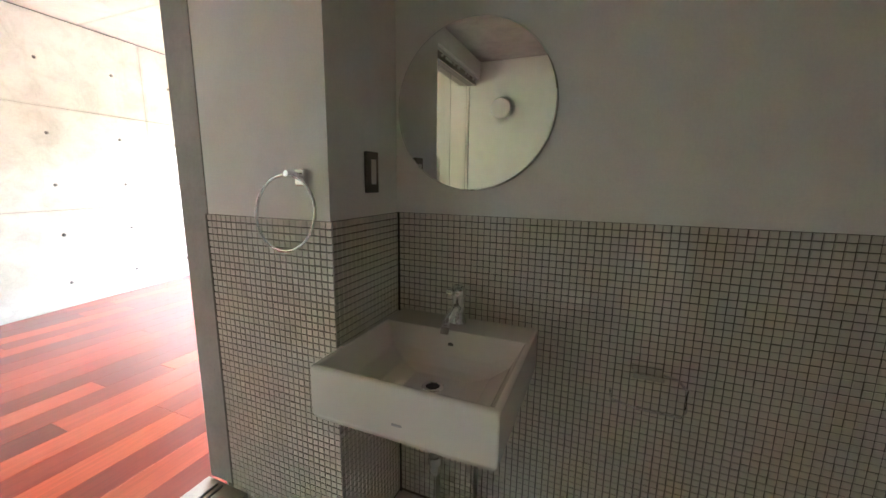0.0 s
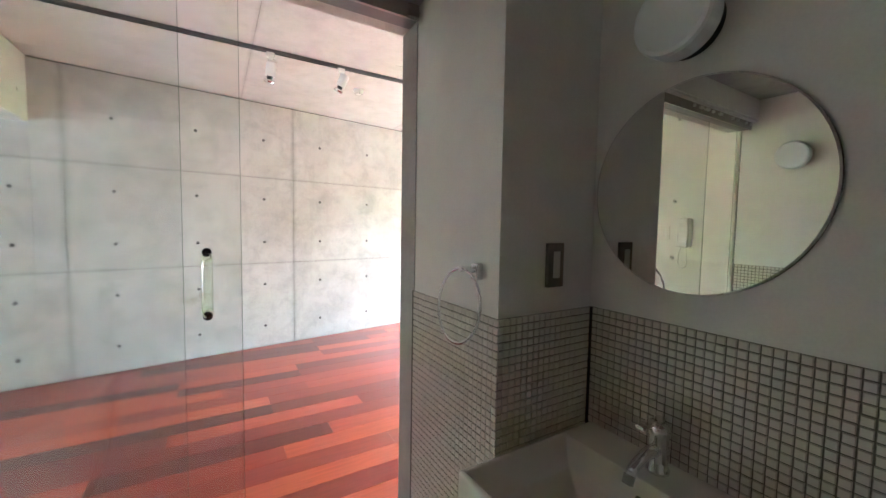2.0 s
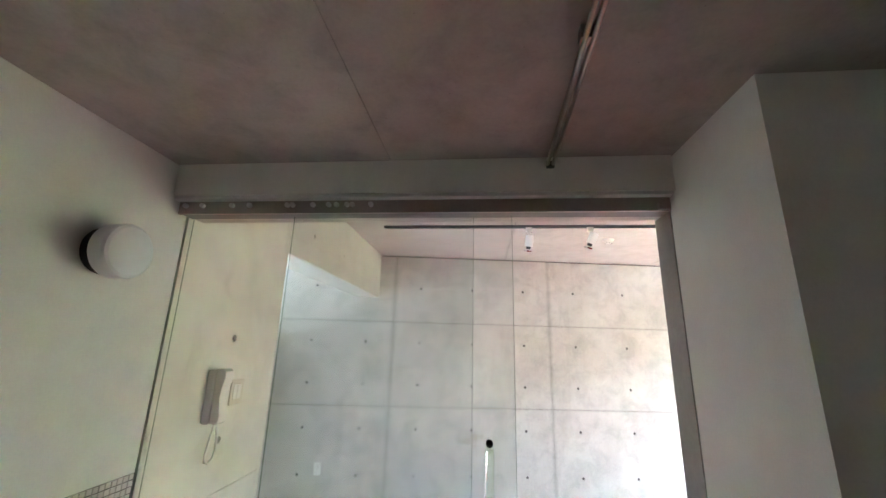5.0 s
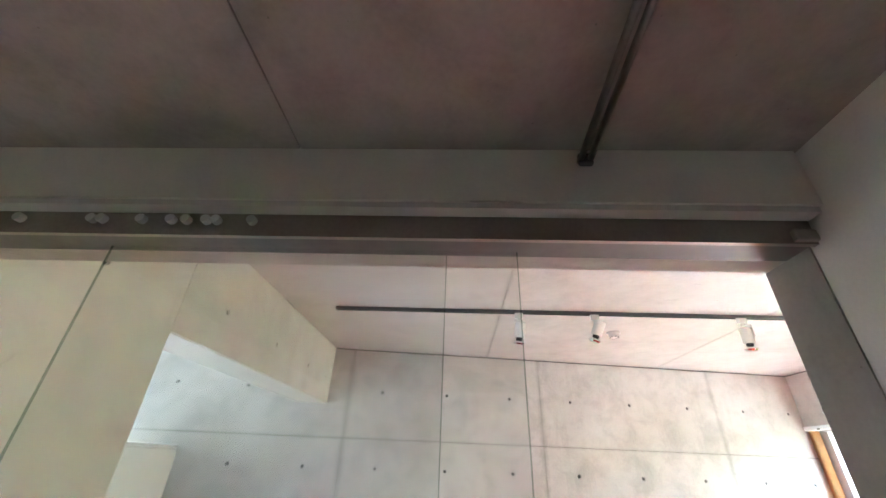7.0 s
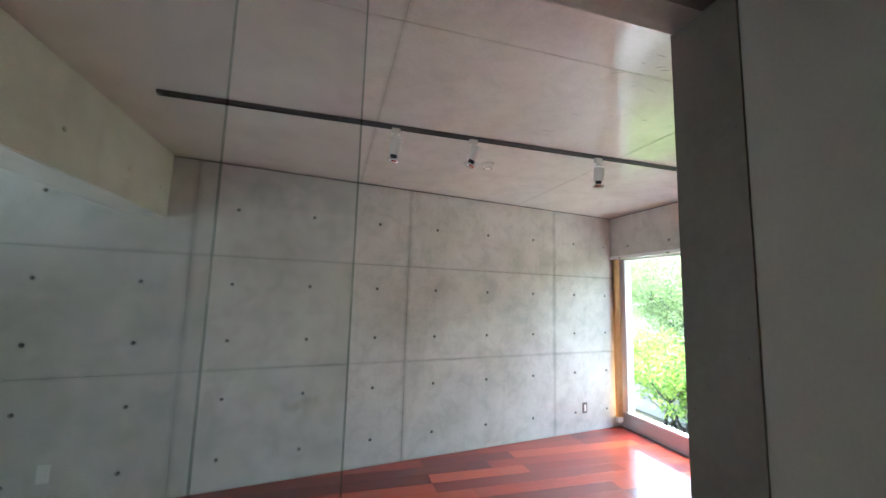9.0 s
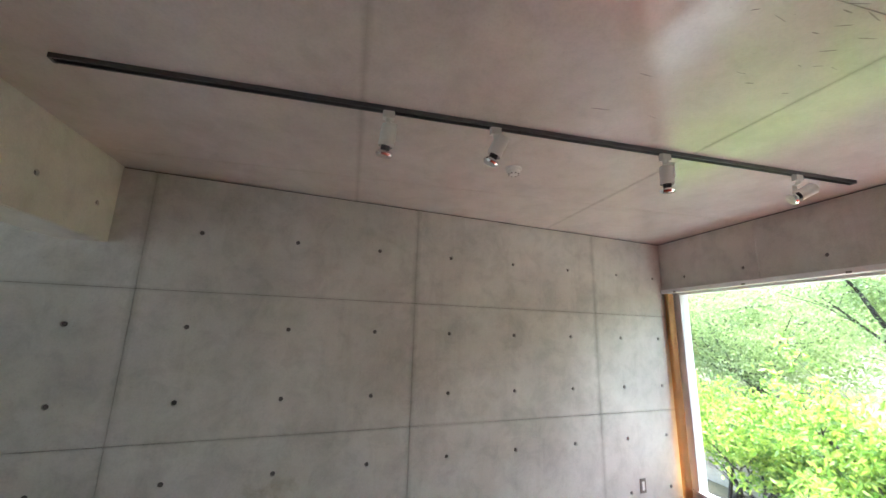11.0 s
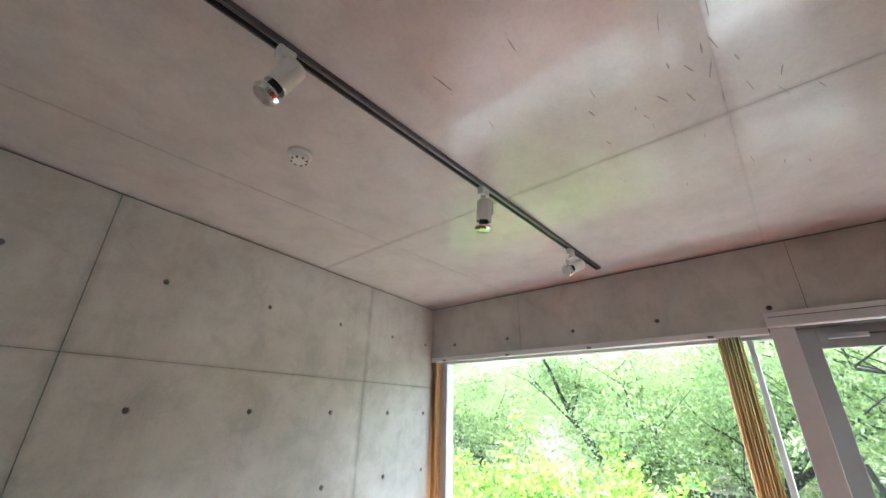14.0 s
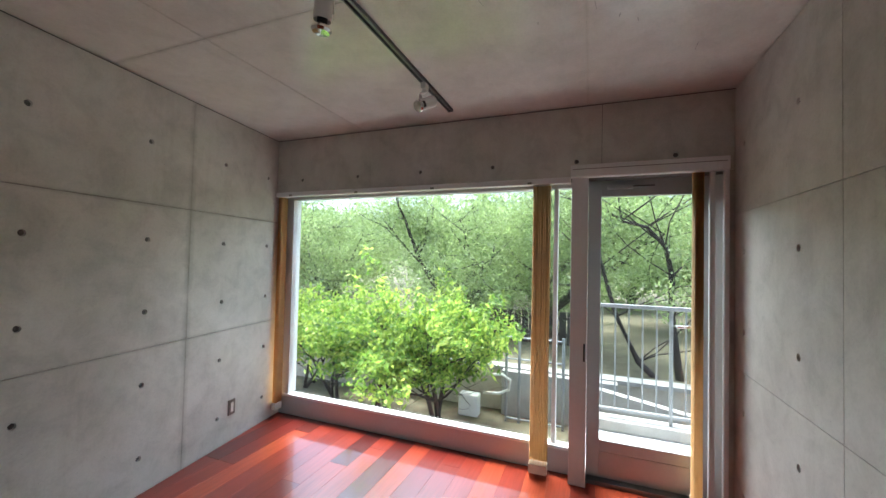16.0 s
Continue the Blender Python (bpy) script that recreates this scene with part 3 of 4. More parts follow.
part("blind_guide", boxes((WX - 0.01, WX + 0.02, -3.06, -3.03, 0.0, 2.067), bevel=0.004), M_WHITEALU, door)
part("blind_guide", boxes((WX - 0.03, WX + 0.01, -3.125, -3.10, 0.0, 2.067), bevel=0.004), M_WHITEALU, door)
DX = GX - 0.045
part("door_stile", boxes((DX, DX + 0.045, -2.425, -2.342, 0.03, 2.066), bevel=0.003), M_ALU, door)
part("door_stile", boxes((DX, DX + 0.045, -3.072, -2.975, 0.03, 2.066), bevel=0.003), M_ALU, door)
part("door_top_rail", boxes((DX + 0.001, DX + 0.044, -2.975, -2.425, 1.955, 2.066)), M_ALU, door)
part("door_mid_rail", boxes((DX + 0.001, DX + 0.044, -2.975, -2.425, 0.205, 0.28)), M_ALU, door)
part("door_kick_panel", boxes((DX + 0.004, DX + 0.04, -3.072, -2.342, 0.03, 0.20)), M_ALU, door)
part("threshold", boxes((GX - 0.1, GX + 0.05, -3.12, -2.345, 0.0, 0.026)), M_DARKSTEEL, door)
p = part("pane", boxes((DX + 0.018, DX + 0.026, -2.975, -2.425, 0.28, 1.955)), M_GLASS, door)
p.visible_shadow = False
part("door_closer", boxes((DX - 0.03, DX - 0.001, -2.62, -2.46, 2.0, 2.03), bevel=0.006), M_ALU, door)
part("closer_arm", boxes((DX - 0.028, DX - 0.02, -2.75, -2.5, 2.012, 2.02)), M_DARKSTEEL, door)
part("latch", boxes((WX - 0.012, WX - 0.004, -2.33, -2.318, 0.83, 0.95), bevel=0.002), M_BLACK, door, "black recessed finger latch")
lever = bmesh.new()
rod(lever, (DX, -2.99, 1.10), (DX - 0.05, -2.99, 1.10), 0.010, sides=12)
tube(lever, [(DX - 0.05, -2.985, 1.10), (DX - 0.055, -2.93, 1.10), (DX - 0.05, -2.87, 1.098)], 0.009, 10)
part("lever_handle", lever, M_CHROME, door, "chrome lever handle", smooth=True)
structure("wall_east_end", boxes((GX - 0.16, 3.2, YR - 0.15, YR + 0.034, 0, 2.066)), M_CONC, "concrete return beside the balcony door")
structure("wall_east_corner", boxes((GX + 0.062, 2.96, 0.50, 0.62, 0, 2.066)), M_CONC, "concrete return at the window end")
structure("wall_east_foot", boxes((GX + 0.0, 3.05, YR - 0.2, 0.6, -1.6, -0.004)), M_OUTCONC, "outer concrete foot below the window")

# ---- washroom fixtures ----
basin = thing("washbasin", (CX, -3.99, 0.6), "square white ceramic wall-hung washbasin on mosaic tile", "washbasin")


def basin_shell():
    """A square trough with sloping floor, thick rim and a tap ledge at the wall."""
    bm = bmesh.new()
    x0, x1, y0, y1 = CX - 0.475, CX - 0.004, -4.232, -3.755
    outer = [(0.03, 0.60), (0.008, 0.615), (0.0, 0.63), (0.0, 0.755), (0.004, 0.760)]
    rings = []
    for d, z in outer:
        rings.append([bm.verts.new(p) for p in ((x0 + d, y0 + d, z), (x1, y0 + d, z), (x1, y1 - d, z), (x0 + d, y1 - d, z))])
    ledge = 0.125
    for i, z, f in ((0.014, 0.760, 0), (0.018, 0.754, 0), (0.05, 0.690, 0.02), (0.10, 0.660, 0.05), (0.16, 0.648, 0.08)):
        rings.append([bm.verts.new(p) for p in ((x0 + i, y0 + i, z), (x1 - ledge - f, y0 + i, z), (x1 - ledge - f, y1 - i, z), (x0 + i, y1 - i, z))])
    for a, b in zip(rings, rings[1:]):
        for k in range(4):
            bm.faces.new((a[k], a[(k + 1) % 4], b[(k + 1) % 4], b[k]))
    bm.faces.new(list(reversed(rings[0])))
    bm.faces.new(rings[-1])
    bmesh.ops.recalc_face_normals(bm, faces=bm.faces)
    bmesh.ops.bevel(bm, geom=[e for e in bm.edges if e.calc_face_angle(0) > 0.35], offset=0.004, segments=2, profile=0.5, affect="EDGES")
    return bm


part("bowl", basin_shell(), M_CERAMIC, basin)
bx = CX - 0.27
part("drain_ring", lathe(bmesh.new(), [(0.018, 0.0), (0.020, 0.003), (0.028, 0.003), (0.031, 0.0)], Matrix.Translation((bx, -3.995, 0.6505)), 24), M_CHROME, basin, "chrome drain ring")
part("drain_plug", lathe(bmesh.new(), [(0, 0.001), (0.0185, 0.001)], Matrix.Translation((bx, -3.995, 0.6505)), 20), M_BLACK, basin)
part("overflow_hole", lathe(bmesh.new(), [(0, 0.002), (0.008, 0.002), (0.011, 0.0)], Matrix.Translation((CX - 0.139, -3.995, 0.715)) @ NX_FACE, 16), M_DARKSTEEL, basin)
part("maker_mark", boxes((CX - 0.4765, CX - 0.475, -4.01, -3.985, 0.662, 0.667)), M_ALU, basin)

tap = thing("mixer_tap", (CX - 0.07, -3.99, 0.76), "chrome single-lever mixer tap on the washbasin ledge", "tap")
tx = CX - 0.062
bm = lathe(bmesh.new(), [(0, 0), (0.026, 0), (0.026, 0.006), (0.022, 0.012), (0.021, 0.085), (0.023, 0.09), (0.023, 0.108), (0.018, 0.118), (0, 0.12)], Matrix.Translation((tx, -3.99, 0.76)), 24)
part("tap_body", bm, M_CHROME, tap, smooth=True)
bm = tube(bmesh.new(), [(tx - 0.01, -3.99, 0.815), (tx - 0.05, -3.99, 0.815), (tx - 0.095, -3.99, 0.80), (tx - 0.112, -3.99, 0.782)], [0.016, 0.014, 0.012, 0.012], 14)
spout = part("spout", bm, M_CHROME, tap, smooth=True)
part("aerator", rod(bmesh.new(), (tx - 0.111, -3.99, 0.785), (tx - 0.118, -3.99, 0.768), 0.0125, sides=14), M_STEEL, spout)
bm = boxes((tx - 0.085, tx + 0.01, -4.001, -3.979, 0.880, 0.891), bevel=0.004)
part("lever", bm, M_CHROME, tap)

trap = thing("waste_trap", (CX - 0.27, -3.99, 0.3), "chrome bottle trap and pipes below the washbasin", "pipe")
bm = tube(bmesh.new(), [(bx, -3.99, 0.605), (bx, -3.99, 0.53), (bx + 0.04, -3.985, 0.49), (0.02, -3.965, 0.43), (0.03, -3.96, 0.32), (0.045, -3.955, 0.285), (0.075, -3.95, 0.27), (0.105, -3.945, 0.285), (0.118, -3.94, 0.33), (0.13, -3.94, 0.38), (0.155, -3.94, 0.395), (CX, -3.94, 0.395)], 0.0165, 14)
part("waste_pipe", bm, M_CHROME, trap, smooth=True)
for nx, ny, z in ((bx, -3.99, 0.565), (0.029, -3.96, 0.33)):
    part("nut", rod(bmesh.new(), (nx, ny, z), (nx, ny, z + 0.025), 0.022, sides=8), M_CHROME, trap)
for dy in (-0.07, 0.07):
    v = thing("supply_pipe", (CX - 0.05, -3.99 + dy, 0), "thin grey supply pipe with stop valve under the washbasin", "pipe", "supply pipes")
    part("pipe", tube(bmesh.new(), [(CX - 0.05, -3.99 + dy, 0.0), (CX - 0.05, -3.99 + dy, 0.6)], 0.008, 10), M_STEEL, v, smooth=True)
    sv = part("stop_valve", rod(bmesh.new(), (CX - 0.05, -3.99 + dy, 0.38), (CX - 0.05, -3.99 + dy, 0.43), 0.015, sides=12), M_CHROME, v)
    part("valve_knob", rod(bmesh.new(), (CX - 0.065, -3.99 + dy, 0.405), (CX - 0.095, -3.99 + dy, 0.405), 0.017, sides=12), M_CHROME, sv)

mirror = thing("round_mirror", (CX, -3.992, 1.43), "frameless round wall mirror above the washbasin", "mirror")
part("mirror_glass", lathe(bmesh.new(), [(0, 0.0055), (0.248, 0.0055), (0.2515, 0.002)], Matrix.Translation((CX, -3.998, 1.43)) @ NX_FACE, 96), M_MIRROR, mirror)
part("mirror_back", lathe(bmesh.new(), [(0.252, 0.002), (0.252, -0.006), (0, -0.006)], Matrix.Translation((CX, -3.998, 1.43)) @ NX_FACE, 96), M_DARKSTEEL, mirror)


def wall_lamp(place, turn):
    lamp = thing("wall_lamp", place, "round opal glass wall lamp, switched off", "lamp", "wall lamps")
    m = Matrix.Translation(place) @ turn
    part("lamp_base", lathe(bmesh.new(), [(0, 0), (0.070, 0), (0.072, 0.004), (0.072, 0.030), (0.068, 0.034), (0, 0.034)], m, 40), M_BLACK, lamp)
    part("lamp_shade", lathe(bmesh.new(), [(0.0, 0.035), (0.078, 0.035), (0.083, 0.040), (0.085, 0.086), (0.082, 0.094), (0.074, 0.098), (0, 0.099)], m, 48), M_OPAL, lamp, smooth=False)
    return lamp


wall_lamp((CX, -3.98, 1.80), NX_FACE)
wall_lamp((LX, -3.545, 1.80), X_FACE)

ring = thing("towel_ring", (AX, -3.62, 1.2), "chrome towel ring on the tiled pier", "towel ring")
part("ring_mount", boxes((AX - 0.016, AX + 0.004, -3.672, -3.640, 1.19, 1.235), bevel=0.004), M_CHROME, ring)
part("ring_arm", rod(bmesh.new(), (AX - 0.012, -3.656, 1.216), (AX - 0.06, -3.656, 1.222), 0.008, sides=12), M_CHROME, ring)
part("ring_loop", tube(bmesh.new(), [(AX - 0.052 + 0.012 * math.cos(a), -3.638 + 0.097 * math.sin(a), 1.122 + 0.097 * math.cos(a)) for a in [k * math.tau / 48 for k in range(49)]], 0.0042, 8), M_CHROME, ring, smooth=True)

sw = thing("light_switch", (0.05, BY, 1.23), "bronze plate light switch with a white rocker", "switch")
plate = part("switch_plate", boxes((0.013, 0.073, BY - 0.007, BY + 0.005, 1.17, 1.29), bevel=0.002), M_GREYPLATE, sw)
part("rocker", boxes((0.031, 0.055, BY - 0.011, BY - 0.0072, 1.195, 1.268), bevel=0.002), M_WHITEPL, plate)

tp = thing("paper_holder", (CX, -4.56, 0.68), "chrome toilet paper holder on mosaic tile", "paper holder")
part("holder_plate", boxes((CX - 0.07, CX - 0.002, -4.575, -4.50, 0.688, 0.702), bevel=0.003), M_CHROME, tp)
part("holder_wire", tube(bmesh.new(), [(CX - 0.03, -4.45, 0.62), (CX - 0.07, -4.45, 0.615), (CX - 0.075, -4.52, 0.605), (CX - 0.075, -4.62, 0.605), (CX - 0.07, -4.63, 0.62), (CX - 0.06, -4.63, 0.675), (CX - 0.04, -4.61, 0.69), (CX - 0.03, -4.57, 0.694)], 0.004, 8), M_CHROME, tp, smooth=True)

# bathtub by the tub wall
tub = thing("bathtub", (-1.53, -4.5, 0), "white oval bathtub with a thick rolled rim", "bathtub")


def oval(bm, rows, cx, cy, sides=56):
    rings = []
    for a, b, z in rows:
        rings.append([bm.verts.new((cx + a * math.copysign(abs(math.cos(k * math.tau / sides)) ** 0.85, math.cos(k * math.tau / sides)),
                                    cy + b * math.copysign(abs(math.sin(k * math.tau / sides)) ** 0.85, math.sin(k * math.tau / sides)), z)) for k in range(sides)])
    for r, q in zip(rings, rings[1:]):
        for k in range(sides):
            bm.faces.new((r[k], r[(k + 1) % sides], q[(k + 1) % sides], q[k]))
    bm.faces.new(list(reversed(rings[0])))
    bm.faces.new(rings[-1])
    bmesh.ops.recalc_face_normals(bm, faces=bm.faces)
    return bm


part("tub_shell", oval(bmesh.new(), [(0.28, 0.62, 0.0), (0.30, 0.65, 0.1), (0.355, 0.73, 0.515), (0.362, 0.742, 0.53), (0.362, 0.742, 0.545), (0.352, 0.732, 0.555),
                                     (0.315, 0.695, 0.555), (0.305, 0.685, 0.545), (0.27, 0.63, 0.2), (0.2, 0.5, 0.14)], -1.56, -4.53), M_CERAMIC, tub, smooth=True)

crail = thing("curtain_rail", (-0.57, -4.5, 2.17), "slim double metal curtain rail under the ceiling", "curtain rail")
for dx in (-0.009, 0.009):
    part("rail_tube", tube(bmesh.new(), [(-0.558 + dx, YB + 0.002, 2.168), (-0.58 + dx, -4.0, 2.168), (-0.60 + dx, -5.2, 2.168)], 0.0065, 8), M_STEEL, crail, smooth=True)
part("end_bracket", boxes((-0.572, -0.544, YB - 0.012, YB, 2.155, 2.182), bevel=0.004), M_DARKSTEEL, crail)
for y in (-3.9, -4.8):
    part("ceiling_clip", boxes((-0.595, -0.56, y - 0.012, y + 0.012, 2.166, BCEIL)), M_STEEL, crail)

# ---- intercom wall ----
ic = thing("intercom_handset", (LX, -2.9, 1.3), "white wall intercom handset with a hanging cord", "intercom")
icb = part("intercom_base", boxes((LX, LX + 0.035, -2.968, -2.862, 1.198, 1.418), bevel=0.008), M_WHITEPL, ic)
bm = bmesh.new()
side = [(0.036, 1.205), (0.060, 1.196), (0.074, 1.206), (0.077, 1.235), (0.070, 1.27), (0.066, 1.31), (0.070, 1.35), (0.080, 1.385), (0.078, 1.412), (0.062, 1.424), (0.036, 1.418)]
near = [bm.verts.new((LX + d, -2.962, z)) for d, z in side]
away = [bm.verts.new((LX + d, -2.903, z)) for d, z in side]
bm.faces.new(near)
bm.faces.new(away[::-1])
for i in range(len(side)):
    j = (i + 1) % len(side)
    bm.faces.new((near[i], away[i], away[j], near[j]))
bmesh.ops.recalc_face_normals(bm, faces=bm.faces)
bmesh.ops.bevel(bm, geom=bm.edges[:], offset=0.004, segments=2, profile=0.5, affect="EDGES")
part("handset", bm, M_WHITEPL, ic)
part("speaker_slots", boxes(*[(LX + 0.0345, LX + 0.0362, -2.888, -2.872, 1.24 + k * 0.012, 1.246 + k * 0.012) for k in range(5)]), M_JOINT, icb)
cord = [(LX + 0.05, -2.945, 1.2), (LX + 0.045, -2.952, 1.14), (LX + 0.035, -2.952, 1.08), (LX + 0.03, -2.943, 1.052), (LX + 0.03, -2.92, 1.04), (LX + 0.03, -2.895, 1.052), (LX + 0.03, -2.885, 1.08), (LX + 0.03, -2.886, 1.14), (LX + 0.025, -2.90, 1.202)]
part("cord", tube(bmesh.new(), cord, 0.005, 8), M_WHITEPL, ic, smooth=True)
s2 = thing("light_switch", (LX, -2.75, 1.3), "ivory double light switch on concrete", "switch")
part("switch_plate", boxes((LX, LX + 0.008, -2.80, -2.705, 1.25, 1.365), bevel=0.002), M_BLINDW, s2)
for y in (-2.775, -2.745):
    part("rocker", boxes((LX + 0.008, LX + 0.012, y - 0.011, y + 0.018, 1.275, 1.34), bevel=0.002), M_WHITEPL, s2)
o1 = thing("wall_socket", (LX, -2.77, 0.25), "grey metal double wall socket with white inserts", "socket")
plate = part("socket_plate", boxes((LX, LX + 0.007, -2.825, -2.72, 0.185, 0.315), bevel=0.002), M_GREYPLATE, o1)
for y in (-2.797, -2.748):
    part("socket_insert", boxes((LX + 0.007, LX + 0.011, y - 0.013, y + 0.013, 0.215, 0.285), bevel=0.001), M_WHITEPL, plate)
pl = thing("cable_connector", (-1.8, -2.75, 0.0), "white cable connector lying on the red boards", "connector")
bm = boxes((-0.022, 0.022, -0.05, 0.05, 0.006, 0.028), bevel=0.007)
bmesh.ops.transform(bm, matrix=Matrix.Translation((-1.79, -2.80, 0)) @ Matrix.Rotation(radians(38), 4, "Z"), verts=bm.verts)
part("connector_body", bm, M_WHITEPL, pl)
part("cable", tube(bmesh.new(), [(LX + 0.002, -2.69, 0.045), (LX + 0.05, -2.70, 0.03), (-1.87, -2.73, 0.012), (-1.825, -2.765, 0.016)], 0.004, 8), M_DARKSTEEL, pl, smooth=True)


def long_wall_socket(u, v, w, h, plate):
    p = M_LONG @ Vector((u, v, 0))
    s = thing("wall_socket", p, "small wall socket with a white insert on the concrete wall", "socket", "wall sockets")
    bm = boxes((-w / 2, w / 2, -h / 2, h / 2, -0.001, 0.007), bevel=0.002)
    bmesh.ops.transform(bm, matrix=M_LONG @ Matrix.Translation((u, v, 0)), verts=bm.verts)
    part("socket_plate", bm, plate, s)
    bm = boxes((-0.013, 0.013, -0.036, 0.036, 0.007, 0.010))
    bmesh.ops.transform(bm, matrix=M_LONG @ Matrix.Translation((u, v, 0)), verts=bm.verts)
    part("socket_insert", bm, M_WHITEPL, s)


long_wall_socket(2.24, 0.27, 0.07, 0.12, M_GREYPLATE)
long_wall_socket(-2.495, 0.285, 0.07, 0.12, M_WHITEPL)

# ---- ceiling: spotlight track, spots, smoke alarm ----
TY = -1.41
track = thing("spotlight_track", (0.4, TY, CEIL), "dark grey ceiling spotlight track", "track")
for a, b in ((-0.018, -0.011), (0.011, 0.018)):
    part("track_side", boxes((-1.645, 2.47, TY + a, TY + b, CEIL - 0.02, CEIL)), M_DARKSTEEL, track)
part("track_back", boxes((-1.645, 2.47, TY - 0.011, TY + 0.011, CEIL - 0.006, CEIL)), M_BLACK, track)
part("conductor", boxes((-1.64, 2.465, TY - 0.0045, TY + 0.0045, CEIL - 0.009, CEIL - 0.006)), M_STEEL, track)
for x in (-1.645, 2.47):
    part("end_cap", boxes((x - 0.006, x + 0.006, TY - 0.019, TY + 0.019, CEIL - 0.021, CEIL)), M_DARKSTEEL, track)


def spotlight(x, aim, back=0.0):
    """A small track spot: adapter, stem, can, and the lamp's silvered face."""
    s = thing("spotlight", (x, TY, CEIL - 0.02), "small white cylindrical track spotlight, switched off", "spotlight", "track spotlights")
    part("adapter", boxes((x - 0.026, x + 0.026, TY - 0.016, TY + 0.016, CEIL - 0.055, CEIL - 0.012), bevel=0.004), M_WHITEPL, s)
    d = Vector(aim).normalized()
    pivot = Vector((x, TY, CEIL - 0.14))
    side = Vector((d.y, -d.x, 0)).normalized()
    part("stem", rod(bmesh.new(), (x, TY, CEIL - 0.05), (x, TY, CEIL - 0.072), 0.013, sides=14), M_WHITEPL, s)
    bm = boxes((-0.0025, 0.0025, -0.012, 0.012, -0.08, 0.004), bevel=0.0015)
    turn = Matrix.Rotation(math.atan2(side.y, side.x), 4, "Z")
    bmesh.ops.transform(bm, matrix=Matrix.Translation(Vector((x, TY, CEIL - 0.072)) + side * 0.0375) @ turn, verts=bm.verts)
    arm = part("side_arm", bm, M_WHITEPL, s)
    bm = boxes((0.0, 0.039, -0.012, 0.012, -0.003, 0.003), bevel=0.001)
    bmesh.ops.transform(bm, matrix=Matrix.Translation((x, TY, CEIL - 0.071)) @ turn, verts=bm.verts)
    part("arm_bridge", bm, M_WHITEPL, s)
    part("pivot_screw", rod(bmesh.new(), pivot + side * 0.033, pivot + side * 0.043, 0.006, sides=10), M_STEEL, arm)
    m = Matrix.Translation(pivot - d * back) @ d.to_track_quat("Z", "Y").to_matrix().to_4x4()
    can = part("can", lathe(bmesh.new(), [(0, -0.052), (0.031, -0.052), (0.034, -0.048), (0.034, 0.044), (0.032, 0.046), (0.031, 0.03), (0, 0.03)], m, 28), M_WHITEPL, s)
    part("collar", lathe(bmesh.new(), [(0.02, 0.03), (0.02, 0.066), (0, 0.066)], m, 24), M_BLACK, can)
    part("lamp_face", lathe(bmesh.new(), [(0.018, 0.062), (0.036, 0.07), (0.039, 0.08), (0.032, 0.09), (0, 0.092)], m, 28), M_CHROME, can, "silvered reflector lamp")


spotlight(-0.385, (-0.12, 0.22, -1))
spotlight(0.125, (-0.42, 0.25, -1), 0.025)
spotlight(1.09, (0.05, 0.12, -1))
spotlight(2.02, (-0.75, 0.35, -0.45), 0.03)

smoke = thing("smoke_alarm", (0.41, -0.975, CEIL), "round white ceiling smoke alarm", "smoke alarm")
part("alarm_base", lathe(bmesh.new(), [(0, 0), (0.05, 0), (0.05, -0.012), (0.046, -0.016), (0, -0.016)], Matrix.Translation((0.41, -0.975, CEIL)), 32), M_WHITEPL, smoke)
part("alarm_dome", lathe(bmesh.new(), [(0.04, -0.016), (0.036, -0.034), (0.026, -0.04), (0, -0.041)], Matrix.Translation((0.41, -0.975, CEIL)), 32), M_WHITEPL, smoke)
part("alarm_slots", boxes(*[(0.41 + 0.03 * math.cos(a) - 0.004, 0.41 + 0.03 * math.cos(a) + 0.004, -0.975 + 0.03 * math.sin(a) - 0.004, -0.975 + 0.03 * math.sin(a) + 0.004, CEIL - 0.041, CEIL - 0.036) for a in [k * math.tau / 8 for k in range(8)]]), M_JOINT, smoke)

cab = thing("tall_cabinet", (-3.15, -0.95, 0), "tall plain white cabinet in the entry", "cabinet")
part("cabinet_body", boxes((-3.45, -2.92, -1.25, -0.72, -0.02, 1.67), bevel=0.004), M_WHITEPL, cab)
part("cabinet_top", boxes((-3.455, -2.915, -1.255, -0.715, 1.67, 1.69), bevel=0.003), M_WHITEALU, cab)
part("cabinet_door", boxes((-2.919, -2.90, -1.245, -0.725, 0.05, 1.66), bevel=0.003), M_WHITEPL, cab)

# ---- outdoors ----
structure("ground", boxes((3.0, 400, -300, 300, -1.3, -1.0), (-400, 3.0, -300, -6.6, -1.3, -1.0), (-400, 3.0, 2.0, 300, -1.3, -1.0), (-400, -6, -6.6, 2.0, -1.3, -1.0)), M_GROUND, "bare earth and leaf litter under the trees")
structure("terrace", boxes((3.052, 3.85, -5.5, -2.2, -0.3, -0.03)), M_ENTRY, "pale concrete balcony slab")
structure("kerb", boxes((3.75, 3.93, -5.5, -2.2, -0.03, 0.07), (3.35, 3.48, -2.2, 4.5, -1.0, -0.12), bevel=0.01), M_OUTCONC, "weathered concrete kerb of the balcony")
# pale slab added out of view below the sill, bounces daylight onto the ceiling
structure("garden_path", boxes((3.49, 4.7, -2.2, 4.5, -1.0, -0.93)), M_ENTRY, "unseen pale concrete slab below the window, added to bounce light")
structure("bank_wall", boxes((6.3, 6.5, -9, 7.5, -1.0, -0.33)), M_BEIGE, "low beige rendered garden wall")
structure("bank", boxes((6.5, 60, -40, 50, -1.0, -0.4)), M_GROUND, "raised earth bank behind the garden wall")
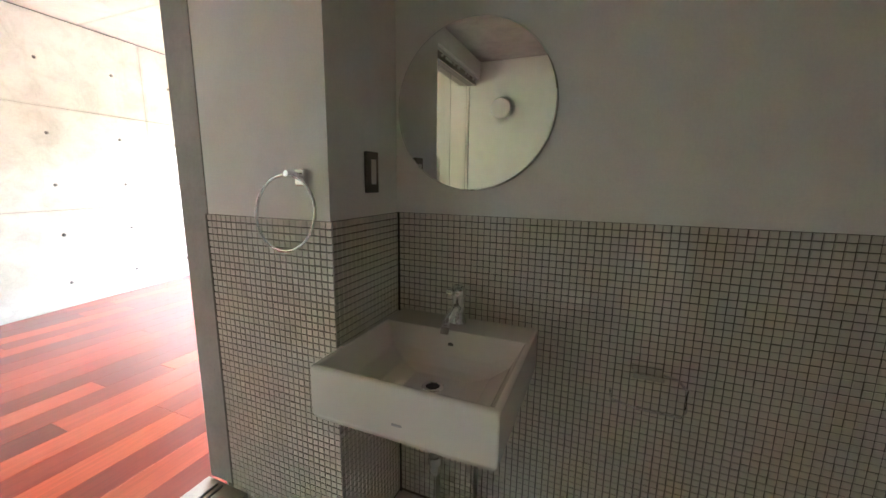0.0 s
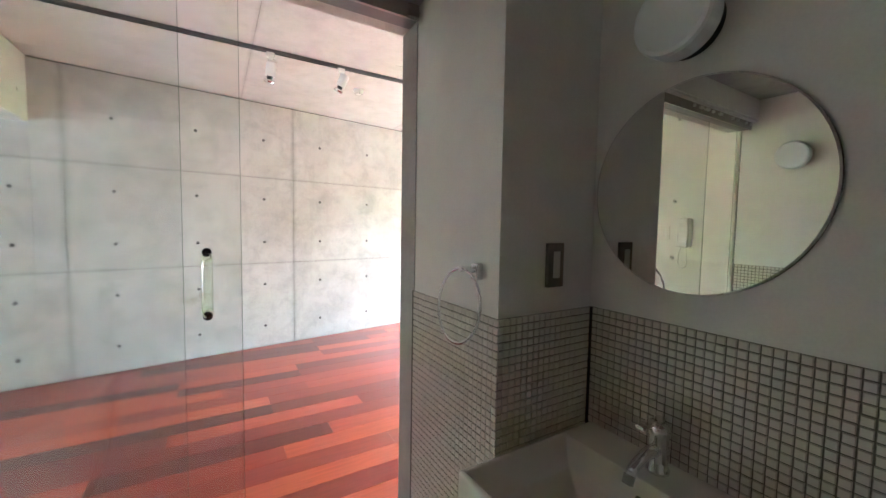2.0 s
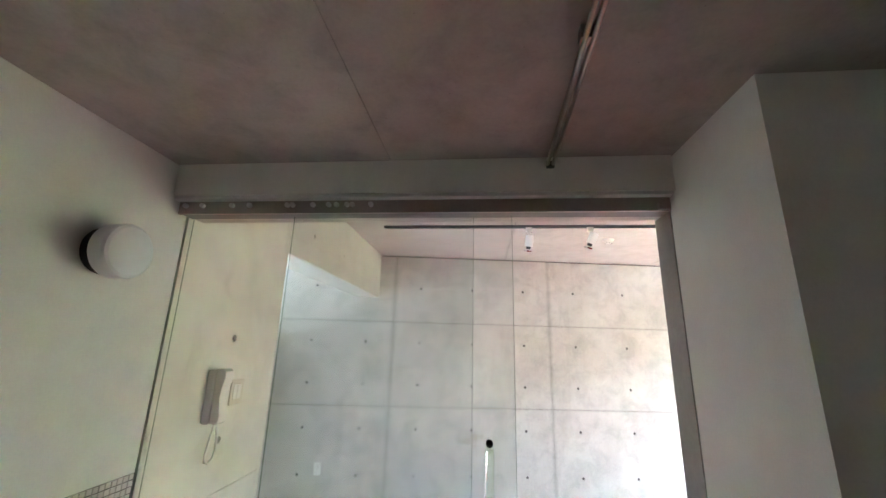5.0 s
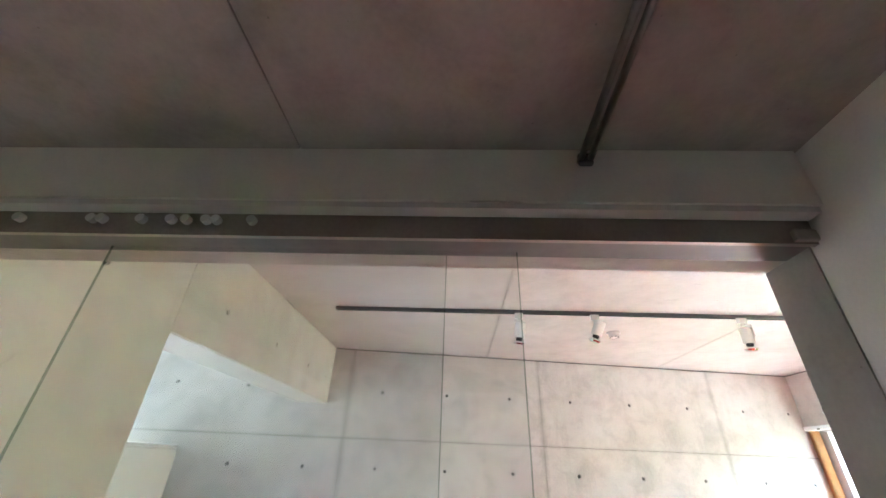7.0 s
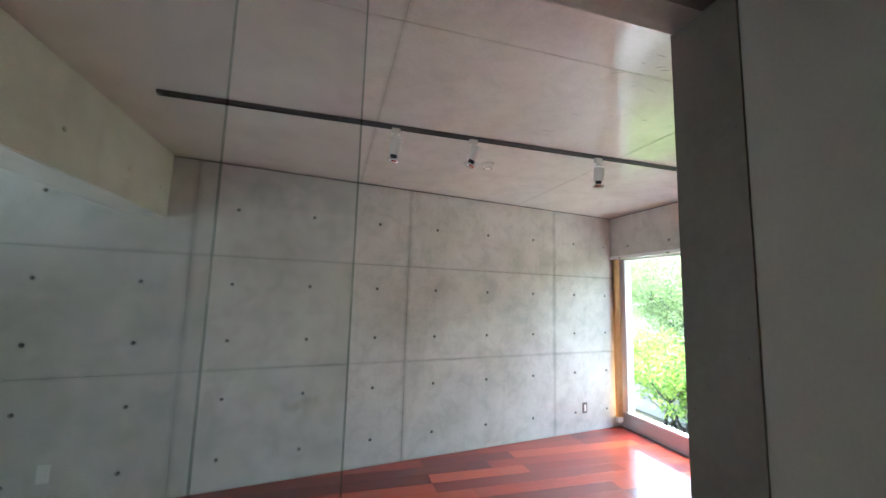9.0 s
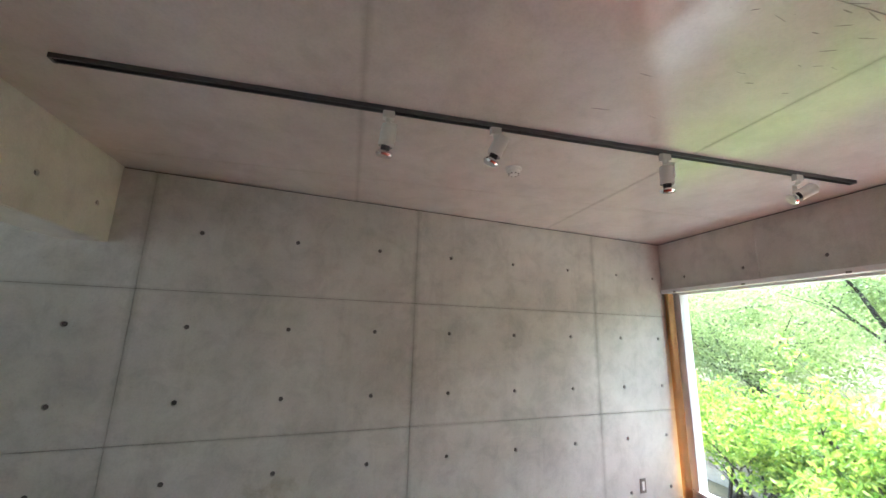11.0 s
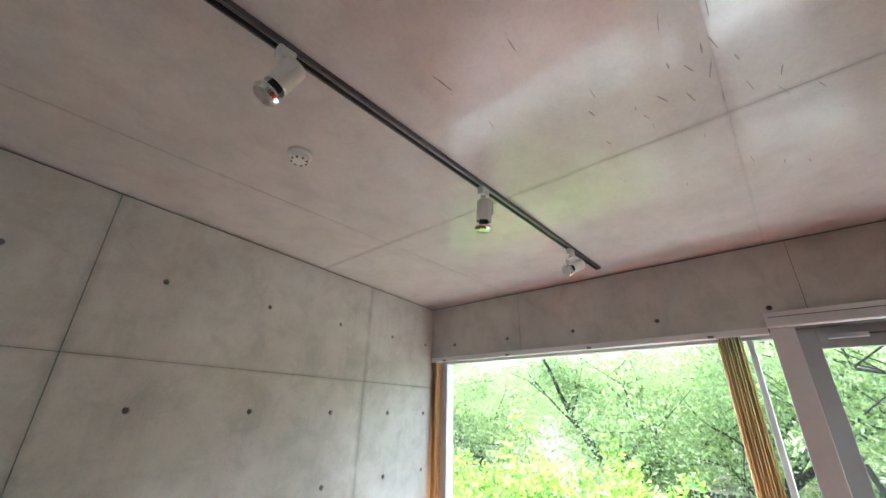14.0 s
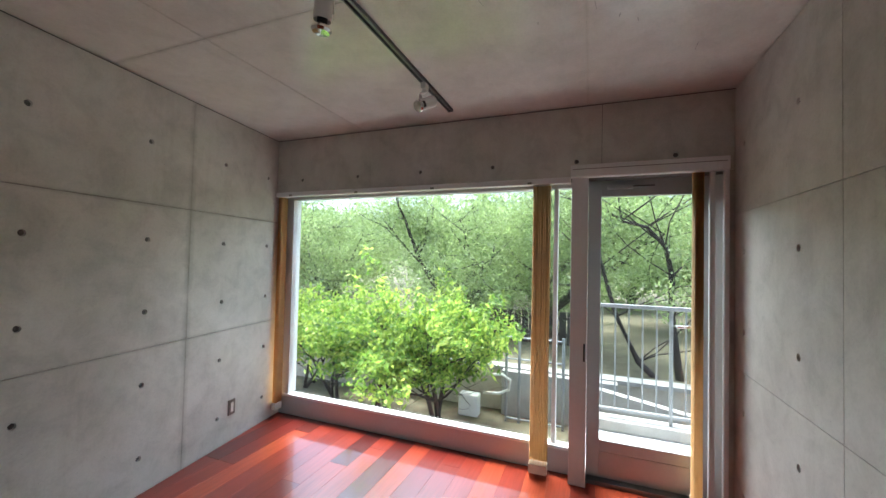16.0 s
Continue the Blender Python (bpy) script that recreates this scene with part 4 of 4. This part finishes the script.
structure("bank_cap", boxes((6.26, 6.54, -9, 7.5, -0.33, -0.27)), M_OUTCONC, "concrete coping of the garden wall")

balus = thing("balcony_railing", (3.84, -3.8, 0.07), "grey steel balcony railing with thin upright bars", "railing")
part("top_rail", boxes((3.82, 3.86, -5.5, -2.22, 1.08, 1.115), bevel=0.005), M_BAR, balus)
part("bottom_rail", boxes((3.825, 3.855, -5.5, -2.22, 0.13, 0.16), bevel=0.004), M_BAR, balus)
for k in range(29):
    y = -2.24 - k * 0.113
    part("bar", rod(bmesh.new(), (3.84, y, 0.07 if k % 7 == 0 else 0.15), (3.84, y, 1.09), 0.016 if k % 7 == 0 else 0.007, sides=10), M_BAR, balus)
gate = thing("garden_gate", (5.9, -1.6, -1.0), "thin grey steel garden gate beside the wall", "gate")
for y in (-2.0, -1.35, -1.15):
    part("gate_post", rod(bmesh.new(), (5.9, y, -1.0), (5.9, y, 0.35), 0.022, sides=12), M_BAR, gate)
for z in (-0.95, -0.03, 0.3):
    part("gate_rail", rod(bmesh.new(), (5.9, -2.0, z), (5.9, -1.15, z), 0.014, sides=10), M_BAR, gate)
structure("garden_wall", boxes((6.1, 6.26, -2.75, -1.03, -1.0, -0.29), bevel=0.01), M_OUTCONC, "plain grey concrete garden wall")
bm = bmesh.new()
lo = [bm.verts.new(p) for p in ((5.42, -2.2, -1.02), (5.42, -4.6, -1.02), (5.42, -4.6, -0.55), (5.42, -2.2, -0.14))]
hi = [bm.verts.new(v.co + Vector((0.14, 0, 0))) for v in lo]
bm.faces.new(lo)
bm.faces.new(hi[::-1])
for i in range(4):
    bm.faces.new((lo[i], hi[i], hi[(i + 1) % 4], lo[(i + 1) % 4]))
bmesh.ops.recalc_face_normals(bm, faces=bm.faces)
structure("ramp_wall", bm, M_OUTCONC, "sloping grey concrete wall beside the ramp")
# row of dark boards that fills the unclear dark patch under the trees
fence = thing("dark_boards", (9.0, -1.2, -0.4), "row of dark boards under the trees", "fence")
rf = random.Random(14)
for k in range(14):
    y = -2.2 + k * 0.17
    part("dark_board", boxes((9.0, 9.022, y, y + 0.15, -0.42, 0.34 + rf.uniform(-0.02, 0.02)), bevel=0.003), M_CEDAR, fence)
for z in (-0.2, 0.15):
    part("dark_rail", boxes((9.024, 9.07, -2.2, 0.16, z, z + 0.07)), M_CEDAR, fence)
meter = thing("water_unit", (5.6, -0.6, -1.0), "white outdoor unit with a curved pipe", "outdoor unit")
part("unit_body", boxes((5.8, 6.0, -0.72, -0.4, -1.0, -0.66), bevel=0.02), M_WHITEPL, meter)
part("unit_pipe", tube(bmesh.new(), [(5.85, -0.8, -0.6), (5.85, -1.05, -0.58), (5.85, -1.2, -0.5), (5.85, -1.22, -0.35), (5.85, -1.1, -0.28), (5.85, -0.95, -0.3)], 0.024, 12), M_WHITEPL, meter, smooth=True)


def leaf_mesh(name, centres, radii, count, size, mat, parent, rng, droop=0.3):
    """A crown: many small folded leaves round the twigs, as one mesh."""
    per = np.maximum(1, (count * radii ** 2 / (radii ** 2).sum()).astype(int))
    c = np.repeat(centres, per, axis=0)
    r = np.repeat(radii, per)
    n = len(c)
    d = rng.normal(size=(n, 3))
    d /= np.linalg.norm(d, axis=1)[:, None]
    d[:, 2] *= 0.7
    p = c + d * (r * rng.random(n) ** 0.45)[:, None]
    a = rng.normal(size=(n, 3))
    a[:, 2] -= droop
    a /= np.linalg.norm(a, axis=1)[:, None]
    b = np.cross(a, rng.normal(size=(n, 3)))
    b /= np.linalg.norm(b, axis=1)[:, None] + 1e-9
    up = np.cross(a, b)
    s = size * (0.6 + 0.8 * rng.random(n))[:, None]
    v = np.stack([p - a * s, p + b * s * 0.42 + up * s * 0.12, p + a * s, p - b * s * 0.42 + up * s * 0.12], axis=1).reshape(-1, 3)
    f = np.arange(4 * n).reshape(-1, 4)
    tri = np.concatenate([f[:, [0, 1, 2]], f[:, [0, 2, 3]]])
    me = bpy.data.meshes.new(name)
    me.from_pydata(v.tolist(), [], tri.tolist())
    me.materials.append(mat)
    ob = new(name, me)
    ob.parent = parent
    ob.matrix_parent_inverse = parent.matrix_world.inverted()
    return ob


def tree(name, label, base, height, spread, seed, leaves, size, leaf_mat, clear=0.0, stems=1, fork=0.27, clump=0.75, category="tree", grow=1.15):
    rng = np.random.default_rng(seed)
    t = thing(name, base, label, category)
    bm = bmesh.new()
    tips, sizes = [], []
    base = np.array(base, float)

    def limb(p, d, length, r, depth):
        pts, rr = [p.copy()], [r]
        steps = 5
        for k in range(steps):
            d = d + rng.normal(size=3) * 0.13 + np.array([0, 0, 0.05 if depth else 0.02])
            d = d / np.linalg.norm(d)
            p = p + d * length / steps
            pts.append(p.copy())
            rr.append(r * (1 - 0.55 * (k + 1) / steps))
        tube(bm, [tuple(q) for q in pts], rr, 7 if depth < 2 else 5)
        if depth >= 2:
            for q in [q for q in pts[2:] if q[2] > base[2] + clear]:
                tips.append(q)
                sizes.append(clump * (0.6 + 0.6 * rng.random()))
        if depth < 3:
            for k in range(4 if depth else 5):
                q = pts[2 + int(rng.integers(0, 4))]
                a = rng.random() * math.tau
                out = np.array([math.cos(a), math.sin(a), 0.45 if depth == 0 else rng.normal() * 0.4 + 0.02])
                nd = d * 0.45 + out * spread
                limb(q, nd / np.linalg.norm(nd), length * (grow if depth == 0 else 0.62) * (1 + 0.3 * rng.random()), rr[3] * 0.62, depth + 1)

    for k in range(stems):
        lean = rng.normal(size=3) * (0.12 if stems == 1 else 0.32)
        lean[2] = 1
        off = np.array([rng.normal() * 0.12, rng.normal() * 0.12, 0]) if stems > 1 else np.zeros(3)
        limb(base + off, lean / np.linalg.norm(lean), height * fork, height * 0.028 / math.sqrt(stems), 0)
    part("trunk", bm, M_BARK, t, smooth=True)
    crown = leaf_mesh("crown", np.array(tips), np.array(sizes), leaves, size, leaf_mat, t, rng)
    return t


CH = "cherry tree with dark spreading branches in full green leaf"
tree("cherry_tree", CH, (9.6, 1.9, -1.0), 7.0, 1.15, 3, 52000, 0.036, M_LEAF)
tree("cherry_tree", CH, (10.5, -1.0, -1.0), 7.2, 1.15, 8, 52000, 0.036, M_LEAF)
LEAN = [
    [(7.2, -4.15, -1.05), (7.2, -3.55, -0.58), (7.2, -3.13, -0.17), (7.15, -2.78, 0.57), (7.1, -2.54, 1.44), (7.0, -2.2, 2.5)],
    [(7.3, -3.85, -1.05), (7.2, -3.71, -0.19), (7.2, -3.61, 0.63), (7.2, -3.62, 1.29), (7.1, -3.5, 1.78), (6.9, -3.2, 2.09), (6.6, -2.8, 2.16)],
]


def leaning_tree(label, stems, seed, leaves, size):
    """An old cherry with crooked stems that lean over, side limbs and hanging leaves."""
    rng = np.random.default_rng(seed)
    t = thing("cherry_tree", stems[0][0], label, "tree")
    bm = bmesh.new()
    tips = []
    for stem in stems:
        n = len(stem)
        tube(bm, stem, [0.07 * (1 - 0.72 * k / (n - 1)) for k in range(n)], 9)
        for k in range(2, n):
            for j in range(3):
                p = np.array(stem[k], float)
                a = rng.random() * math.tau
                d = np.array([0.7 * math.cos(a), math.sin(a), 0.35 + 0.4 * rng.random()])
                d /= np.linalg.norm(d)
                pts = [p]
                for i in range(6):
                    d = d + rng.normal(size=3) * 0.16 + np.array([0, 0, -0.03])
                    d /= np.linalg.norm(d)
                    pts.append(pts[-1] + d * (0.2 + 0.07 * k))
                tube(bm, [tuple(q) for q in pts], [0.013 * (1 - 0.12 * i) for i in range(7)], 6)
                for q in pts[3:]:
                    tips.append(q)
                    for i in range(2):
                        e = q + rng.normal(size=3) * 0.3
                        tube(bm, [tuple(q), tuple((q + e) / 2 + rng.normal(size=3) * 0.04), tuple(e)], [0.005, 0.004, 0.002], 4)
                        tips.append(e)
    part("trunk", bm, M_BARK, t, smooth=True)
    tips = np.array([q for q in tips if q[2] > 0.5])
    leaf_mesh("crown", tips, rng.uniform(0.14, 0.38, len(tips)), leaves, size, M_LEAF, t, rng, droop=0.8)


leaning_tree("old cherry tree with crooked dark stems leaning over the bank", LEAN, 5, 17000, 0.034)
tree("cherry_tree", CH, (11.0, 5.6, -1.0), 7.0, 1.15, 12, 44000, 0.044, M_LEAF)
tree("cherry_tree", CH, (12.5, -6.0, -1.0), 7.2, 1.2, 17, 38000, 0.044, M_LEAF)
tree("cherry_tree", CH, (15.0, 9.5, -1.0), 8.0, 1.2, 21, 22000, 0.07, M_LEAF)
tree("cherry_tree", CH, (17.0, 1.5, -1.0), 8.0, 1.2, 25, 24000, 0.08, M_LEAF)
tree("cherry_tree", CH, (18.0, -4.0, -1.0), 8.0, 1.2, 29, 22000, 0.08, M_LEAF)
SH = "bushy yellow-green garden shrub with several thin stems"
for place, height, seed, leaves in (((5.2, -0.15, -1.0), 2.75, 41, 13000), ((5.2, 0.75, -1.0), 2.15, 43, 9500), ((5.4, 1.7, -1.0), 2.15, 47, 9500), ((5.9, 2.8, -1.0), 2.15, 53, 9000)):
    tree("shrub", SH, place, height, 1.0, seed, leaves, 0.042, M_SHRUB, clear=0.8, stems=3, fork=0.42, clump=0.17, category="shrub", grow=0.62)

# far woods
rng = np.random.default_rng(77)
woods = thing("far_woods", (24, 0, -1), "dense green woods behind the garden", "woods", kind="stuff")
cs = np.stack([rng.uniform(16, 26, 420), rng.uniform(-22, 30, 420), rng.uniform(-0.4, 4.4, 420)], axis=1)
leaf_mesh("foliage", cs, rng.uniform(0.9, 1.8, 420), 70000, 0.10, M_LEAF, woods, rng)

# ---- mosaic tile ----
PITCH, SIZE, OUT = 0.0205, 0.0182, 0.0035


def tile_mesh():
    h, k = SIZE / 2, 0.0012
    bm = bmesh.new()
    lo = [bm.verts.new((a * h, b * h, 0)) for a, b in ((-1, -1), (1, -1), (1, 1), (-1, 1))]
    hi = [bm.verts.new((a * (h - k), b * (h - k), OUT)) for a, b in ((-1, -1), (1, -1), (1, 1), (-1, 1))]
    bm.faces.new(hi)
    for i in range(4):
        bm.faces.new((lo[i], lo[(i + 1) % 4], hi[(i + 1) % 4], hi[i]))
    me = bpy.data.meshes.new("tile")
    bm.to_mesh(me)
    bm.free()
    me.materials.append(M_TILE_ONE)
    return me


TILE = tile_mesh()


def tiled(name, m, width, height, label, singles=0):
    """A tiled field, u from 0 to width and v down from its top: grout bed, then every tile."""
    wall = thing(name, m @ Vector((width / 2, 0, 0)), label, "tiling", kind="structure")
    bm = bmesh.new()
    bm.faces.new([bm.verts.new(m @ Vector(p)) for p in ((0, -height, 0), (width, -height, 0), (width, 0, 0), (0, 0, 0))])
    part("grout_bed", bm, M_GROUT, wall)
    nu, nv = int(width / PITCH + 0.3), int(height / PITCH)
    rng = np.random.default_rng(len(name))
    h, k = SIZE / 2, 0.0012
    vs, fs = [], []
    inv = wall.matrix_world.inverted()
    for j in range(nv):
        for i in range(nu):
            jx, jy, jr = rng.normal(size=3) * (0.0003, 0.0003, 0.012)
            u, v = (i + 0.5) * PITCH + jx, -(j + 0.5) * PITCH + jy
            if j < singles:
                ob = new("tile", TILE)
                ob.parent = wall
                ob.matrix_local = inv @ m @ Matrix.Translation((u, v, 0.0002)) @ Matrix.Rotation(jr, 4, "Z")
                continue
            n = len(vs)
            for e, z in ((h, 0.0), (h - k, OUT)):
                for a, b in ((-1, -1), (1, -1), (1, 1), (-1, 1)):
                    vs.append(m @ Vector((u + a * e - b * e * jr, v + b * e + a * e * jr, z + 0.0002 + (a * jr * 0.02))))
            fs.append((n + 4, n + 5, n + 6, n + 7))
            for q in range(4):
                fs.append((n + q, n + (q + 1) % 4, n + 4 + (q + 1) % 4, n + 4 + q))
    me = bpy.data.meshes.new("tile_field")
    me.from_pydata(vs, [], fs)
    me.materials.append(M_TILE)
    ob = new("tile_field", me)
    ob.parent = wall
    ob.matrix_parent_inverse = inv
    tagged(ob, kind="stuff")


ML = "small beige square mosaic tiles with dark grout"
tiled("tiling_pier_side", Matrix(((0, 0, -1, AX + 0.003), (-1, 0, 0, -3.272), (0, 1, 0, TILE_TOP), (0, 0, 0, 1))), 0.4715, TILE_TOP, ML, singles=12)
tiled("tiling_pier_front", Matrix(((1, 0, 0, AX + 0.001), (0, 0, -1, BY + 0.003), (0, 1, 0, TILE_TOP), (0, 0, 0, 1))), 0.353, TILE_TOP, ML)
tiled("tiling_mirror_wall", Matrix(((0, 0, -1, CX + 0.003), (-1, 0, 0, BY), (0, 1, 0, TILE_TOP), (0, 0, 0, 1))), 2.0, TILE_TOP, ML)
tiled("tiling_tub_wall", Matrix(((0, 0, 1, LX - 0.003), (1, 0, 0, -5.3), (0, 1, 0, TILE_TOP), (0, 0, 0, 1))), 2.055, TILE_TOP, ML)
tiled("tiling_step", Matrix(((1, 0, 0, LX), (0, 0, -1, YB + 0.005), (0, 1, 0, 0.117), (0, 0, 0, 1))), AX - LX, 0.117, ML)
structure("trim_corner", boxes((CX - 0.004, CX + 0.003, BY - 0.006, BY + 0.001, 0, TILE_TOP)), M_BLACK, "dark sealant line in the tiled corner")
structure("trim_jamb", boxes((AX - 0.002, AX + 0.004, -3.274, -3.267, 0.0, TILE_TOP)), M_GROUT, "dark joint between tile and jamb")

# ---- floor boards ----
floor = thing("floor", (0.3, -1.4, 0), "glossy red hardwood board floor", "floor", kind="structure")
part("floor_bed", boxes((-2.22, GX, YR - 0.02, 0.5, -0.1, -0.0125)), M_CEDAR, floor)
part("floor_edge", boxes((-2.226, -2.2205, YR, -0.3, -0.06, -0.001)), M_CEDAR, floor)
BW = 0.15
rngp = random.Random(5)
boards = {}
y = YR + 0.008
while y < 0.42:
    x = -2.22
    end = GX - 0.05
    first = True
    while x < end - 0.01:
        L = rngp.choice((0.9, 1.2, 1.5, 1.8)) if not first else rngp.choice((0.3, 0.6, 0.9, 1.2))
        first = False
        L = min(L, end - x)
        if (x + L) * TT + 0.2 > y:
            key = round(L, 3)
            if key not in boards:
                bm = bmesh.new()
                k = 0.0007
                lo = [bm.verts.new(p) for p in ((0, 0, -0.012), (L, 0, -0.012), (L, BW - 0.0006, -0.012), (0, BW - 0.0006, -0.012))]
                hi0 = [bm.verts.new(p) for p in ((0, 0, -k), (L - 0.0004, 0, -k), (L - 0.0004, BW - 0.0006, -k), (0, BW - 0.0006, -k))]
                hi = [bm.verts.new(p) for p in ((k, k, 0), (L - 2 * k, k, 0), (L - 2 * k, BW - 2 * k, 0), (k, BW - 2 * k, 0))]
                bm.faces.new(hi)
                for a, b in ((lo, hi0), (hi0, hi)):
                    for i in range(4):
                        bm.faces.new((a[i], a[(i + 1) % 4], b[(i + 1) % 4], b[i]))
                me = bpy.data.meshes.new("floor_board")
                bm.to_mesh(me)
                bm.free()
                me.materials.append(M_WOOD)
                boards[key] = me
            ob = new("floor_board", boards[key])
            ob.parent = floor
            ob.matrix_parent_inverse = floor.matrix_world.inverted()
            ob.location = (x, y, 0)
        x += L
    y += BW
